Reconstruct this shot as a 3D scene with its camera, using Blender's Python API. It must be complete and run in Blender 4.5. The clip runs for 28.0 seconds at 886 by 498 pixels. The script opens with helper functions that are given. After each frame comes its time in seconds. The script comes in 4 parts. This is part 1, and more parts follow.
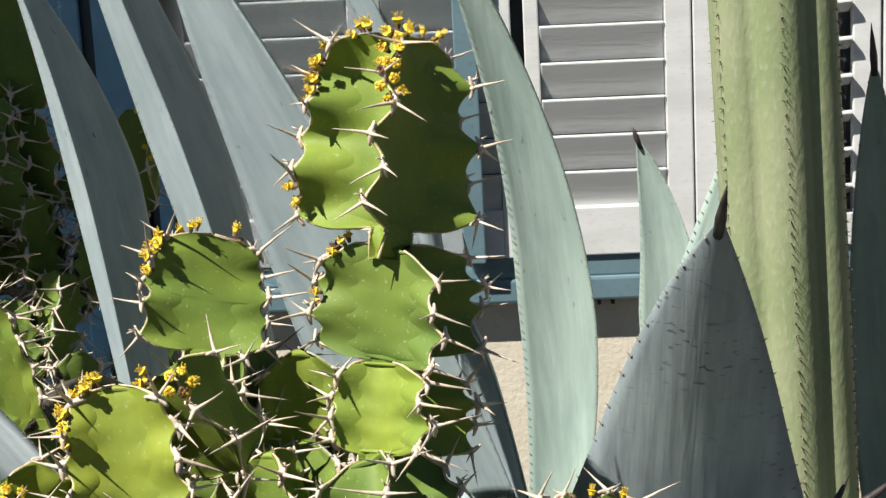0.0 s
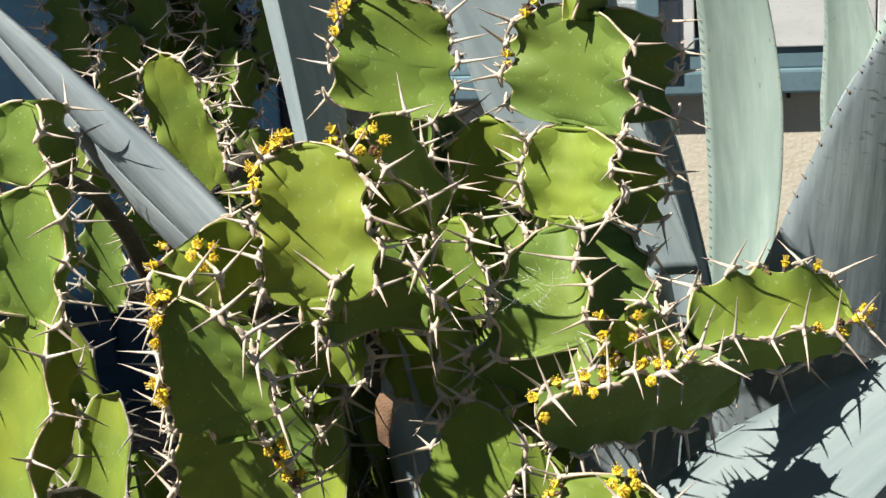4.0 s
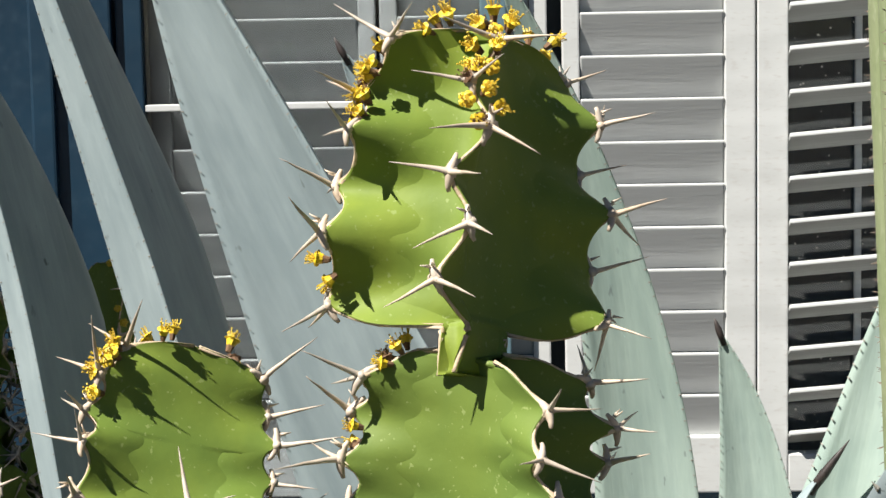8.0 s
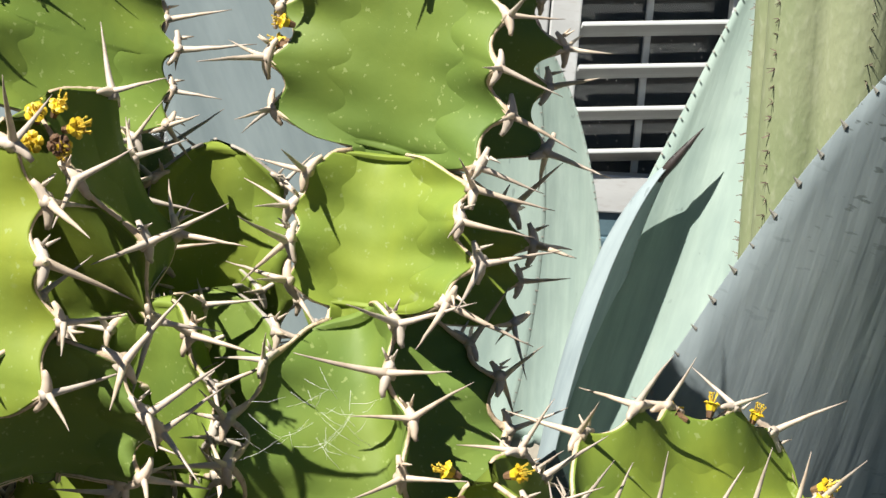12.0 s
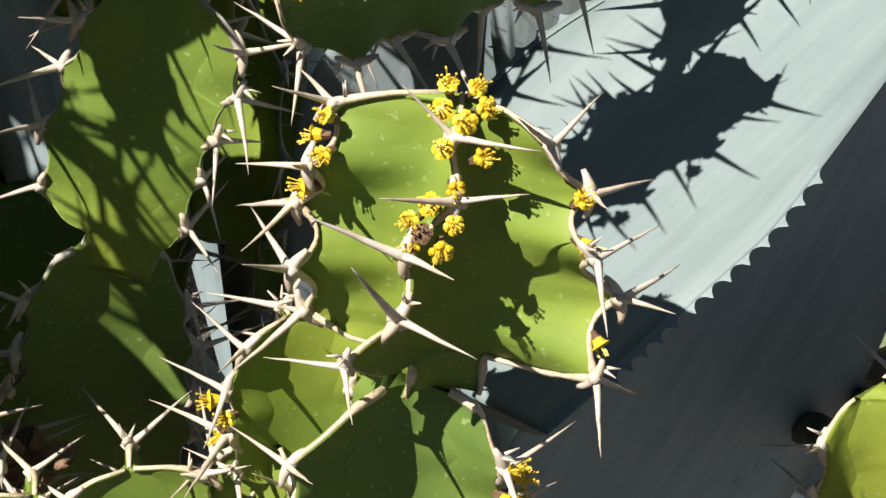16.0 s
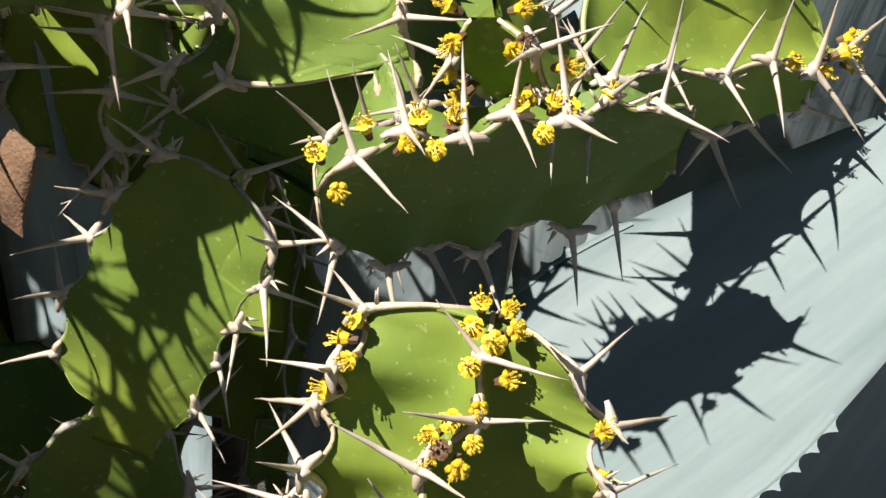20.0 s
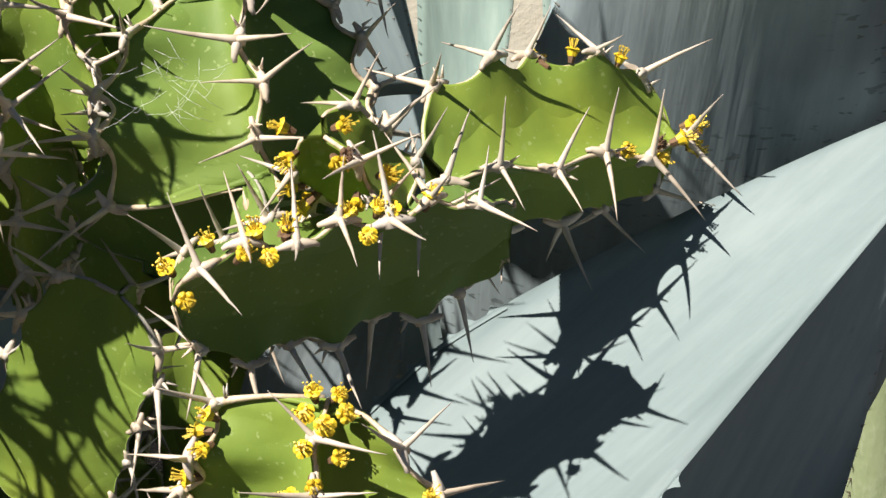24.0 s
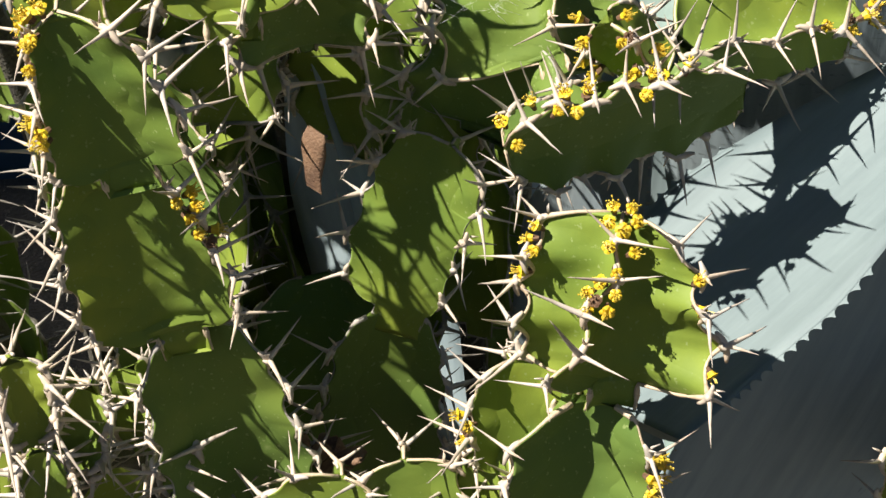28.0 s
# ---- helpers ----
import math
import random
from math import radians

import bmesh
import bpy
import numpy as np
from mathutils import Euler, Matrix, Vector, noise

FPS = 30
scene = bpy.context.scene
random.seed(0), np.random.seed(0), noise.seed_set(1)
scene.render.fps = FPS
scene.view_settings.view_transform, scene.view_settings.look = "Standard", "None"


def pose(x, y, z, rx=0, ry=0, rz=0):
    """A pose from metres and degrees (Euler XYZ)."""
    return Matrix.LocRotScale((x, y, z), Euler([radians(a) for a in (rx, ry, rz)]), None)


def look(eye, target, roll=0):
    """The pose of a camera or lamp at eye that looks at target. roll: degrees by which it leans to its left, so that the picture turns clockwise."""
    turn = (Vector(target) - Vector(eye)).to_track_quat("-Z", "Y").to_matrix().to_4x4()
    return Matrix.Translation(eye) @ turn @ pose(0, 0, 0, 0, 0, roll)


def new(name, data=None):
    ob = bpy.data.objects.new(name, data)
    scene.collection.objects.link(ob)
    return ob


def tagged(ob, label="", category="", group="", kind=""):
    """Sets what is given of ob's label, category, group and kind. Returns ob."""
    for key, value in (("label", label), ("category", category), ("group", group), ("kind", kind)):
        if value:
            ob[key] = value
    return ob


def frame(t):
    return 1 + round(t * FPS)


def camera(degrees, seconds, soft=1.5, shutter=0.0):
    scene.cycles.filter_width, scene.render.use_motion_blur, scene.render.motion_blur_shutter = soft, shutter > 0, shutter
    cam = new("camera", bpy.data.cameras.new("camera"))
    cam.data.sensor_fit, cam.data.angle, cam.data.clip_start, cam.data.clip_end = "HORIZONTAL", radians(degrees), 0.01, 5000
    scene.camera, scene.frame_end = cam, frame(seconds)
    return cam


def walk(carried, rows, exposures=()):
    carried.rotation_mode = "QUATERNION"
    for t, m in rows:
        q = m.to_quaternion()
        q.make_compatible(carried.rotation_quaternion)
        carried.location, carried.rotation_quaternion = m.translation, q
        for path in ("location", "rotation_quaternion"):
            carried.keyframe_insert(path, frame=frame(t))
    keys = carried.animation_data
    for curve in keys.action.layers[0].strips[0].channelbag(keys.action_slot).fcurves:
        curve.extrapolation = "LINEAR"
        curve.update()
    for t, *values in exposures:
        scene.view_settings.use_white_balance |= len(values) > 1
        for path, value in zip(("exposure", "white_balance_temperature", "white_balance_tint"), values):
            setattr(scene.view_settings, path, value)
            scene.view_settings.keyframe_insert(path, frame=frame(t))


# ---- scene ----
SUN, SKY = 5.6, 0.026
EXPOSURES = [(0, 0.95), (28, 0.95)]
cam = camera(24.29, 28.0)
PATH = [
    (0, (0.129, -1.305, 1.833), (0.086, -0.339, 1.579), -2.96),
    (0.5, (0.129, -1.306, 1.831), (0.069, -0.347, 1.555), -2.98),
    (1, (0.123, -1.308, 1.828), (0.039, -0.360, 1.523), -3.26),
    (1.5, (0.108, -1.311, 1.818), (0.006, -0.374, 1.486), -3.59),
    (2, (0.097, -1.308, 1.811), (-0.019, -0.381, 1.454), -3.84),
    (2.5, (0.097, -1.310, 1.814), (-0.031, -0.390, 1.444), -4.05),
    (4.5, (0.104, -1.265, 1.791), (-0.009, -0.321, 1.479), -2.71),
    (5, (0.059, -1.212, 1.784), (-0.029, -0.254, 1.512), -2.42),
    (5.5, (0.050, -1.178, 1.772), (-0.018, -0.208, 1.542), -2.33),
    (6, (0.073, -1.118, 1.740), (0.012, -0.140, 1.542), -2.35),
    (6.5, (0.100, -1.039, 1.709), (0.040, -0.057, 1.532), -2.29),
    (7, (0.113, -0.987, 1.690), (0.052, -0.002, 1.531), -2.20),
    (7.5, (0.094, -0.903, 1.656), (0.042, 0.086, 1.517), -1.83),
    (8, (0.049, -0.808, 1.627), (0.013, 0.183, 1.503), -1.14),
    (8.5, (0.013, -0.775, 1.612), (-0.003, 0.219, 1.504), -0.24),
    (9, (-0.004, -0.747, 1.596), (0.002, 0.248, 1.499), 0.68),
    (9.5, (-0.017, -0.739, 1.588), (0.009, 0.257, 1.498), 1.43),
    (10, (-0.034, -0.733, 1.585), (0.010, 0.262, 1.494), 1.96),
    (10.5, (-0.042, -0.737, 1.583), (0.017, 0.255, 1.478), 2.39),
    (11, (-0.048, -0.746, 1.585), (0.022, 0.243, 1.450), 2.90),
    (11.5, (-0.046, -0.743, 1.569), (0.037, 0.236, 1.383), 3.74),
    (12, (-0.042, -0.735, 1.554), (0.056, 0.229, 1.307), 4.43),
    (12.5, (-0.036, -0.732, 1.548), (0.079, 0.214, 1.243), 5.04),
    (13, (-0.033, -0.726, 1.549), (0.091, 0.202, 1.196), 5.16),
    (13.5, (-0.030, -0.728, 1.551), (0.099, 0.186, 1.167), 4.44),
    (15.5, (-0.008, -0.713, 1.511), (0.090, 0.156, 1.027), -0.56),
    (16, (-0.009, -0.710, 1.506), (0.071, 0.150, 1.002), -0.95),
    (16.5, (-0.017, -0.704, 1.499), (0.051, 0.146, 0.976), -0.90),
    (17, (-0.021, -0.704, 1.497), (0.039, 0.137, 0.959), -0.16),
    (17.5, (-0.024, -0.703, 1.495), (0.033, 0.132, 0.948), 0.98),
    (18, (-0.029, -0.705, 1.494), (0.023, 0.132, 0.949), 2.24),
    (18.5, (-0.034, -0.703, 1.492), (0.017, 0.142, 0.960), 3.38),
    (19, (-0.036, -0.702, 1.499), (0.020, 0.161, 0.997), 4.38),
    (19.5, (-0.032, -0.697, 1.508), (0.035, 0.184, 1.040), 4.84),
    (20, (-0.024, -0.701, 1.519), (0.066, 0.196, 1.088), 4.98),
    (20.5, (-0.022, -0.702, 1.518), (0.094, 0.207, 1.119), 4.82),
    (21, (-0.016, -0.699, 1.518), (0.130, 0.214, 1.136), 4.81),
    (21.5, (-0.012, -0.706, 1.521), (0.148, 0.209, 1.150), 4.42),
    (23.5, (0.061, -0.757, 1.555), (0.135, 0.166, 1.179), 0.71),
    (24, (0.073, -0.780, 1.558), (0.108, 0.138, 1.165), -0.47),
    (24.5, (0.088, -0.814, 1.567), (0.087, 0.097, 1.153), -1.65),
    (25, (0.100, -0.847, 1.577), (0.076, 0.057, 1.150), -2.40),
    (25.5, (0.111, -0.868, 1.587), (0.085, 0.034, 1.157), -2.48),
    (26, (0.122, -0.888, 1.597), (0.114, 0.016, 1.170), -2.09),
    (26.5, (0.102, -0.911, 1.605), (0.106, -0.009, 1.173), -1.99),
    (27, (0.071, -0.942, 1.619), (0.080, -0.043, 1.181), -2.18),
    (27.5, (0.021, -1.011, 1.644), (0.017, -0.117, 1.196), -2.73),
    (28, (-0.008, -1.066, 1.677), (-0.037, -0.173, 1.228), -3.65),
]
walk(cam, [(t, look(eye, target, roll)) for t, eye, target, roll in PATH], EXPOSURES)

# ---- light: a high sun from the front left, clear sky ----
SUN_WAY = Vector((0.50, 0.34, -0.795)).normalized()
world = bpy.data.worlds.new("world")
scene.world = world
world.use_nodes = True
wn = world.node_tree.nodes
sky = wn.new("ShaderNodeTexSky")
sky.sky_type = "NISHITA"
sky.sun_disc = False
sky.dust_density = 0.15
sky.ozone_density = 3.0
sky.sun_elevation = math.asin(-SUN_WAY.z)
sky.sun_rotation = math.atan2(-SUN_WAY.x, -SUN_WAY.y)
world.node_tree.links.new(sky.outputs[0], wn["Background"].inputs[0])
wn["Background"].inputs[1].default_value = SKY
sun_data = bpy.data.lights.new("sun", "SUN")
sun_data.energy = SUN
sun_data.angle = radians(0.53)
sun_data.color = (1.0, 0.950, 0.875)
sun = new("sun", sun_data)
sun.matrix_world = look((0, 0, 6), Vector((0, 0, 6)) + SUN_WAY)


# ---- materials ----
def material(name, rough=0.6, spec=0.5):
    m = bpy.data.materials.new(name)
    m.use_nodes = True
    b = m.node_tree.nodes["Principled BSDF"]
    b.inputs["Roughness"].default_value = rough
    b.inputs["Specular IOR Level"].default_value = spec
    return m, m.node_tree.nodes, m.node_tree.links, b


def rgb(c):
    return (c[0], c[1], c[2], 1.0)


def mix(nodes, links, fac, a, b):
    n = nodes.new("ShaderNodeMix")
    n.data_type = "RGBA"
    for socket, v in ((n.inputs[0], fac), (n.inputs[6], a), (n.inputs[7], b)):
        if isinstance(v, (tuple, list)):
            socket.default_value = rgb(v)
        elif isinstance(v, (int, float)):
            socket.default_value = v
        else:
            links.new(v, socket)
    return n.outputs[2]


def ramp(nodes, links, value, lo, hi, a=0.0, b=1.0):
    n = nodes.new("ShaderNodeMapRange")
    links.new(value, n.inputs[0])
    for k, v in enumerate((lo, hi, a, b)):
        n.inputs[k + 1].default_value = v
    return n.outputs[0]


def noise_of(nodes, links, scale, detail=3.0, stretch=(1, 1, 1), coords="Object", rough=0.5):
    tc = nodes.new("ShaderNodeTexCoord")
    mp = nodes.new("ShaderNodeMapping")
    mp.inputs["Scale"].default_value = stretch
    links.new(tc.outputs[coords], mp.inputs[0])
    n = nodes.new("ShaderNodeTexNoise")
    n.inputs["Scale"].default_value = scale
    n.inputs["Detail"].default_value = detail
    n.inputs["Roughness"].default_value = rough
    links.new(mp.outputs[0], n.inputs["Vector"])
    return n.outputs[0]


def bump_on(nodes, links, b, height, strength, distance):
    n = nodes.new("ShaderNodeBump")
    n.inputs["Strength"].default_value = strength
    n.inputs["Distance"].default_value = distance
    links.new(height, n.inputs["Height"])
    links.new(n.outputs[0], b.inputs["Normal"])


def plain(name, base, dark, scale=40.0, rough=0.6, bump=0.2, distance=0.001, stretch=(1, 1, 1), spec=0.5, fine=None):
    """Two tones by a coarse noise, speckled by a fine one, with fine relief."""
    m, n, l, b = material(name, rough, spec)
    coarse = noise_of(n, l, scale, 4, stretch)
    fines = noise_of(n, l, scale * 9, 2, stretch)
    c = mix(n, l, ramp(n, l, coarse, 0.35, 0.68), base, dark)
    c = mix(n, l, ramp(n, l, fines, 0.55, 0.75, 0, 0.5), c, fine or dark)
    l.new(c, b.inputs["Base Color"])
    l.new(ramp(n, l, fines, 0.2, 0.8, rough - 0.08, rough + 0.08), b.inputs["Roughness"])
    if bump:
        bump_on(n, l, b, fines, bump, distance)
    return m


def stem_material(name, young, ripe, patchy):
    m, n, l, b = material(name, 0.6, 0.22)
    info = n.new("ShaderNodeObjectInfo")
    coarse = noise_of(n, l, 14, 3)
    c = mix(n, l, ramp(n, l, coarse, 0.32, 0.66), young, ripe)
    c = mix(n, l, ramp(n, l, info.outputs["Random"], 0, 1, 0, 0.3), c, (0.068, 0.133, 0.035))
    patch = noise_of(n, l, 5.5, 2)
    c = mix(n, l, ramp(n, l, patch, 0.52, 0.72, 0, 0.6), c, patchy)
    veins = noise_of(n, l, 60, 4, (1, 1, 0.35))
    c = mix(n, l, ramp(n, l, veins, 0.42, 0.72, 0, 0.28), c, (0.075, 0.135, 0.030))
    # paler specks and old scars
    specks = noise_of(n, l, 330, 2)
    c = mix(n, l, ramp(n, l, specks, 0.66, 0.71, 0, 0.6), c, (0.259, 0.317, 0.115))
    scars = noise_of(n, l, 75, 3)
    c = mix(n, l, ramp(n, l, scars, 0.70, 0.78, 0, 0.6), c, (0.216, 0.259, 0.094))
    l.new(c, b.inputs["Base Color"])
    l.new(ramp(n, l, coarse, 0.2, 0.8, 0.5, 0.66), b.inputs["Roughness"])
    b.inputs["Subsurface Weight"].default_value = 0.0
    bump_on(n, l, b, noise_of(n, l, 46, 4), 0.22, 0.003)
    return m


def agave_material(name, base, dark, pale, scars=0.69, strokes=(1, 1, 0.45)):
    m, n, l, b = material(name, 0.62, 0.28)
    streak = noise_of(n, l, 9, 3, (11, 11, 0.7))
    blot = noise_of(n, l, 7, 3)
    fine = noise_of(n, l, 160, 2, (1, 1, 0.12))
    c = mix(n, l, ramp(n, l, streak, 0.33, 0.7), base, dark)
    c = mix(n, l, ramp(n, l, blot, 0.45, 0.75, 0, 0.75), c, pale)
    wash = noise_of(n, l, 26, 5, (1, 1, 0.3), rough=0.65)
    c = mix(n, l, ramp(n, l, wash, 0.50, 0.78, 0, 0.55), c, tuple(v * 1.22 for v in pale))
    c = mix(n, l, ramp(n, l, wash, 0.48, 0.25, 0, 0.5), c, tuple(v * 0.84 for v in dark))
    c = mix(n, l, ramp(n, l, fine, 0.5, 0.8, 0, 0.3), c, dark)
    # small dark scratches where the bloom is rubbed off
    scr = noise_of(n, l, 120, 2, strokes)
    gate = noise_of(n, l, 6, 2)
    mul = n.new("ShaderNodeMath")
    mul.operation = "MULTIPLY"
    l.new(ramp(n, l, scr, scars, scars + 0.04), mul.inputs[0])
    l.new(ramp(n, l, gate, 0.5, 0.62), mul.inputs[1])
    c = mix(n, l, mul.outputs[0], c, (0.105, 0.128, 0.130))
    l.new(c, b.inputs["Base Color"])
    bump_on(n, l, b, streak, 0.25, 0.004)
    return m


SKIN = stem_material("euphorbia_skin", (0.124, 0.186, 0.031), (0.198, 0.252, 0.033), (0.250, 0.268, 0.024))
# deeper green: older segments, and shade put into the inner and back stems' colour
DEEP_SKIN = stem_material("old_or_shaded_skin", (0.092, 0.152, 0.032), (0.140, 0.196, 0.034), (0.170, 0.212, 0.030))
HORN = plain("horny_margin", (0.570, 0.455, 0.315), (0.410, 0.305, 0.195), 60, 0.6, 0.4, 0.001, fine=(0.197, 0.139, 0.090))
OLD_HORN = plain("weathered_margin", (0.344, 0.312, 0.271), (0.221, 0.197, 0.164), 60, 0.7, 0.4, 0.001, fine=(0.123, 0.098, 0.082))


def spine_material():
    m, n, l, b = material("spine_horn", 0.45, 0.5)
    info = n.new("ShaderNodeObjectInfo")
    grain = noise_of(n, l, 90, 3)
    tc = n.new("ShaderNodeTexCoord")
    sp = n.new("ShaderNodeSeparateXYZ")
    l.new(tc.outputs["Object"], sp.inputs[0])
    base = mix(n, l, info.outputs["Random"], (0.56, 0.45, 0.335), (0.45, 0.40, 0.34))
    c = mix(n, l, ramp(n, l, sp.outputs[0], 0.012, 0.034, 0, 0.85), base, (0.235, 0.195, 0.165))
    c = mix(n, l, ramp(n, l, grain, 0.5, 0.75, 0, 0.6), c, (0.221, 0.156, 0.098))
    l.new(c, b.inputs["Base Color"])
    bump_on(n, l, b, grain, 0.3, 0.001)
    return m


SPINE = spine_material()
PETAL = plain("flower_yellow", (0.623, 0.459, 0.015), (0.541, 0.353, 0.010), 150, 0.5, 0.3, 0.0006, fine=(0.656, 0.541, 0.066))
STAMEN = plain("stamen_yellow", (0.656, 0.508, 0.066), (0.574, 0.369, 0.025), 200, 0.5, 0.0)
BRACT = plain("dry_bract", (0.160, 0.088, 0.040), (0.080, 0.040, 0.020), 150, 0.8, 0.3)
AGAVE = agave_material("agave_skin", (0.259, 0.317, 0.328), (0.209, 0.263, 0.277), (0.310, 0.367, 0.374))
AGAVE_GREEN = agave_material("agave_green_skin", (0.274, 0.353, 0.310), (0.223, 0.295, 0.266), (0.324, 0.396, 0.353))
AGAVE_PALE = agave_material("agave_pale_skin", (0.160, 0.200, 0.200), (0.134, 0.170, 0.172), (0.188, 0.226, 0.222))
AGAVE_GREY = agave_material("agave_grey_skin", (0.203, 0.236, 0.244), (0.131, 0.161, 0.173), (0.262, 0.292, 0.292), 0.63)
AGAVE_RUBBED = agave_material("agave_rubbed_skin", (0.240, 0.290, 0.305), (0.165, 0.203, 0.215), (0.290, 0.335, 0.342), 0.62, (0.8, 1, 1.9))
TOOTH = plain("tooth_brown", (0.270, 0.265, 0.235), (0.190, 0.180, 0.155), 120, 0.6, 0.2)
TIP = plain("thorn_dark", (0.048, 0.036, 0.032), (0.016, 0.014, 0.014), 90, 0.5, 0.2)
CACTUS = plain("cactus_skin", (0.185, 0.225, 0.112), (0.235, 0.262, 0.150), 22, 0.6, 0.35, 0.002, (1, 1, 0.45), fine=(0.300, 0.325, 0.215))
BRISTLE = plain("bristle_brown", (0.20, 0.15, 0.11), (0.08, 0.06, 0.05), 200, 0.7, 0.0)
WHITE = plain("white_paint", (0.610, 0.625, 0.615), (0.515, 0.528, 0.518), 6, 0.5, 0.15, 0.001, (1, 1, 3), fine=(0.451, 0.435, 0.410))
SLATPAINT = plain("slat_paint", (0.535, 0.550, 0.543), (0.430, 0.443, 0.438), 10, 0.5, 0.25, 0.001, (0.12, 2, 3), fine=(0.380, 0.392, 0.385))
TEAL = plain("teal_paint", (0.120, 0.195, 0.225), (0.095, 0.160, 0.190), 8, 0.45, 0.2, 0.001, fine=(0.075, 0.125, 0.150))
NAVY = plain("navy_paint", (0.009, 0.034, 0.062), (0.007, 0.025, 0.047), 6, 0.4, 0.1, fine=(0.012, 0.040, 0.068))
STUCCO = plain("cream_stucco", (0.608, 0.562, 0.456), (0.562, 0.509, 0.403), 12, 0.9, 0.35, 0.003, fine=(0.502, 0.448, 0.350))
# blue-grey holds the room's dimness and the pane's sky reflection in one colour
INSIDE = plain("painted_room_gloom", (0.045, 0.055, 0.064), (0.032, 0.040, 0.047), 3, 0.8, 0.0)
SOIL = plain("soil", (0.075, 0.062, 0.047), (0.048, 0.040, 0.030), 14, 0.95, 0.9, 0.02, fine=(0.110, 0.092, 0.070))
LITTER = plain("dry_leaf", (0.184, 0.104, 0.056), (0.104, 0.056, 0.032), 50, 0.8, 0.5, 0.002, fine=(0.240, 0.160, 0.096))
BARK = plain("corky_bark", (0.075, 0.068, 0.045), (0.035, 0.030, 0.022), 45, 0.85, 0.8, 0.004, fine=(0.11, 0.09, 0.07))
SILK = plain("silk", (0.75, 0.75, 0.75), (0.6, 0.6, 0.6), 100, 0.4, 0.0)


def glass_material(name, tint):
    m, n, l, b = material(name, 0.03, 0.5)
    b.inputs["Base Color"].default_value = rgb(tint)
    b.inputs["Transmission Weight"].default_value = 1.0
    b.inputs["IOR"].default_value = 1.45
    return m


GLASS = glass_material("window_glass", (0.85, 0.9, 0.9))
# this tint stands in for the shade on the shutters behind the pane
SHADE_GLASS = glass_material("shade_tinted_glass", (0.37, 0.40, 0.42))


# ---- mesh helpers ----
def mesh_from(name, verts, faces, mat, smooth=True, mats=None, ids=None):
    me = bpy.data.meshes.new(name)
    me.from_pydata([tuple(v) for v in verts], [], faces)
    for x in mats or [mat]:
        me.materials.append(x)
    if ids:
        me.polygons.foreach_set("material_index", ids)
    if smooth:
        me.polygons.foreach_set("use_smooth", [True] * len(faces))
    me.update()
    return me


def part_of(name, me, parent, m=None, label=""):
    ob = new(name, me)
    ob.parent = parent
    if m is not None:
        ob.matrix_basis = m
    if label:
        tagged(ob, label)
    return ob


def thing(name, at, label, category, group="", kind=""):
    ob = new(name)
    ob.empty_display_size = 0.05
    ob.location = at
    return tagged(ob, label, category, group, kind)


def box_mesh(name, size, mat, bevel=0.003):
    bm = bmesh.new()
    bmesh.ops.create_cube(bm, size=1.0)
    bmesh.ops.scale(bm, vec=size, verts=bm.verts)
    if bevel:
        bmesh.ops.bevel(bm, geom=bm.edges[:], offset=bevel, segments=2, affect="EDGES", profile=0.6)
    me = bpy.data.meshes.new(name)
    bm.to_mesh(me)
    bm.free()
    me.materials.append(mat)
    return me


def tube(points, radii, sides=6, closed_ends=True):
    """Vertices and faces of a tube along points."""
    vs, fs = [], []
    n = len(points)
    up = Vector((0.13, 0.31, 0.94))
    for i, p in enumerate(points):
        d = (points[min(i + 1, n - 1)] - points[max(i - 1, 0)])
        d = d.normalized() if d.length > 1e-9 else Vector((0, 0, 1))
        a = d.cross(up)
        a = a.normalized() if a.length > 1e-4 else d.cross(Vector((1, 0, 0))).normalized()
        b = d.cross(a)
        for k in range(sides):
            t = 2 * math.pi * k / sides
            vs.append(p + (a * math.cos(t) + b * math.sin(t)) * radii[i])
    for i in range(n - 1):
        for k in range(sides):
            k2 = (k + 1) % sides
            fs.append((i * sides + k, i * sides + k2, (i + 1) * sides + k2, (i + 1) * sides + k))
    if closed_ends:
        fs.append(tuple(range(sides - 1, -1, -1)))
        fs.append(tuple((n - 1) * sides + k for k in range(sides)))
    return vs, fs


def join(pieces):
    vs, fs = [], []
    for v, f in pieces:
        o = len(vs)
        vs += v
        fs += [tuple(i + o for i in q) for q in f]
    return vs, fs


# ---- euphorbia: spine pairs and flowers, made once ----
def spine_mesh(rng, length):
    """A slightly curved horn cone along x."""
    bow = rng.uniform(-0.07, 0.05)
    pts, rad = [], []
    for i in range(8):
        u = i / 7
        pts.append(Vector((-0.003 + length * u, rng.uniform(-0.0002, 0.0002), bow * length * u * u)))
        rad.append(max(0.00012, 0.00155 * (1 - u) ** 0.75 * (1.0 + 0.6 * math.exp(-u * 11))))
    v, f = tube(pts, rad, 7)
    return mesh_from("spine", v, f, SPINE)


def shield_mesh(rng, nib):
    """The swollen horny pad at the foot of two spines, drawn out along the margin."""
    pad, r = [], []
    for i in range(9):
        u = i / 8 * 2 - 1
        pad.append(Vector((-0.0032 + 0.0024 * (1 - u * u), rng.uniform(-0.0004, 0.0004), u * 0.0085)))
        r.append(0.0009 + 0.0014 * (1 - u * u) ** 1.4)
    pieces = [tube(pad, r, 7)]
    if nib:
        for side in (-1, 1):
            pieces.append(tube([Vector((0, side * 0.001, 0.006)), Vector((0.0045, side * 0.003, 0.008))], [0.0009, 0.0002], 5))
    v, f = join(pieces)
    return mesh_from("spine_shield", v, f, SPINE)


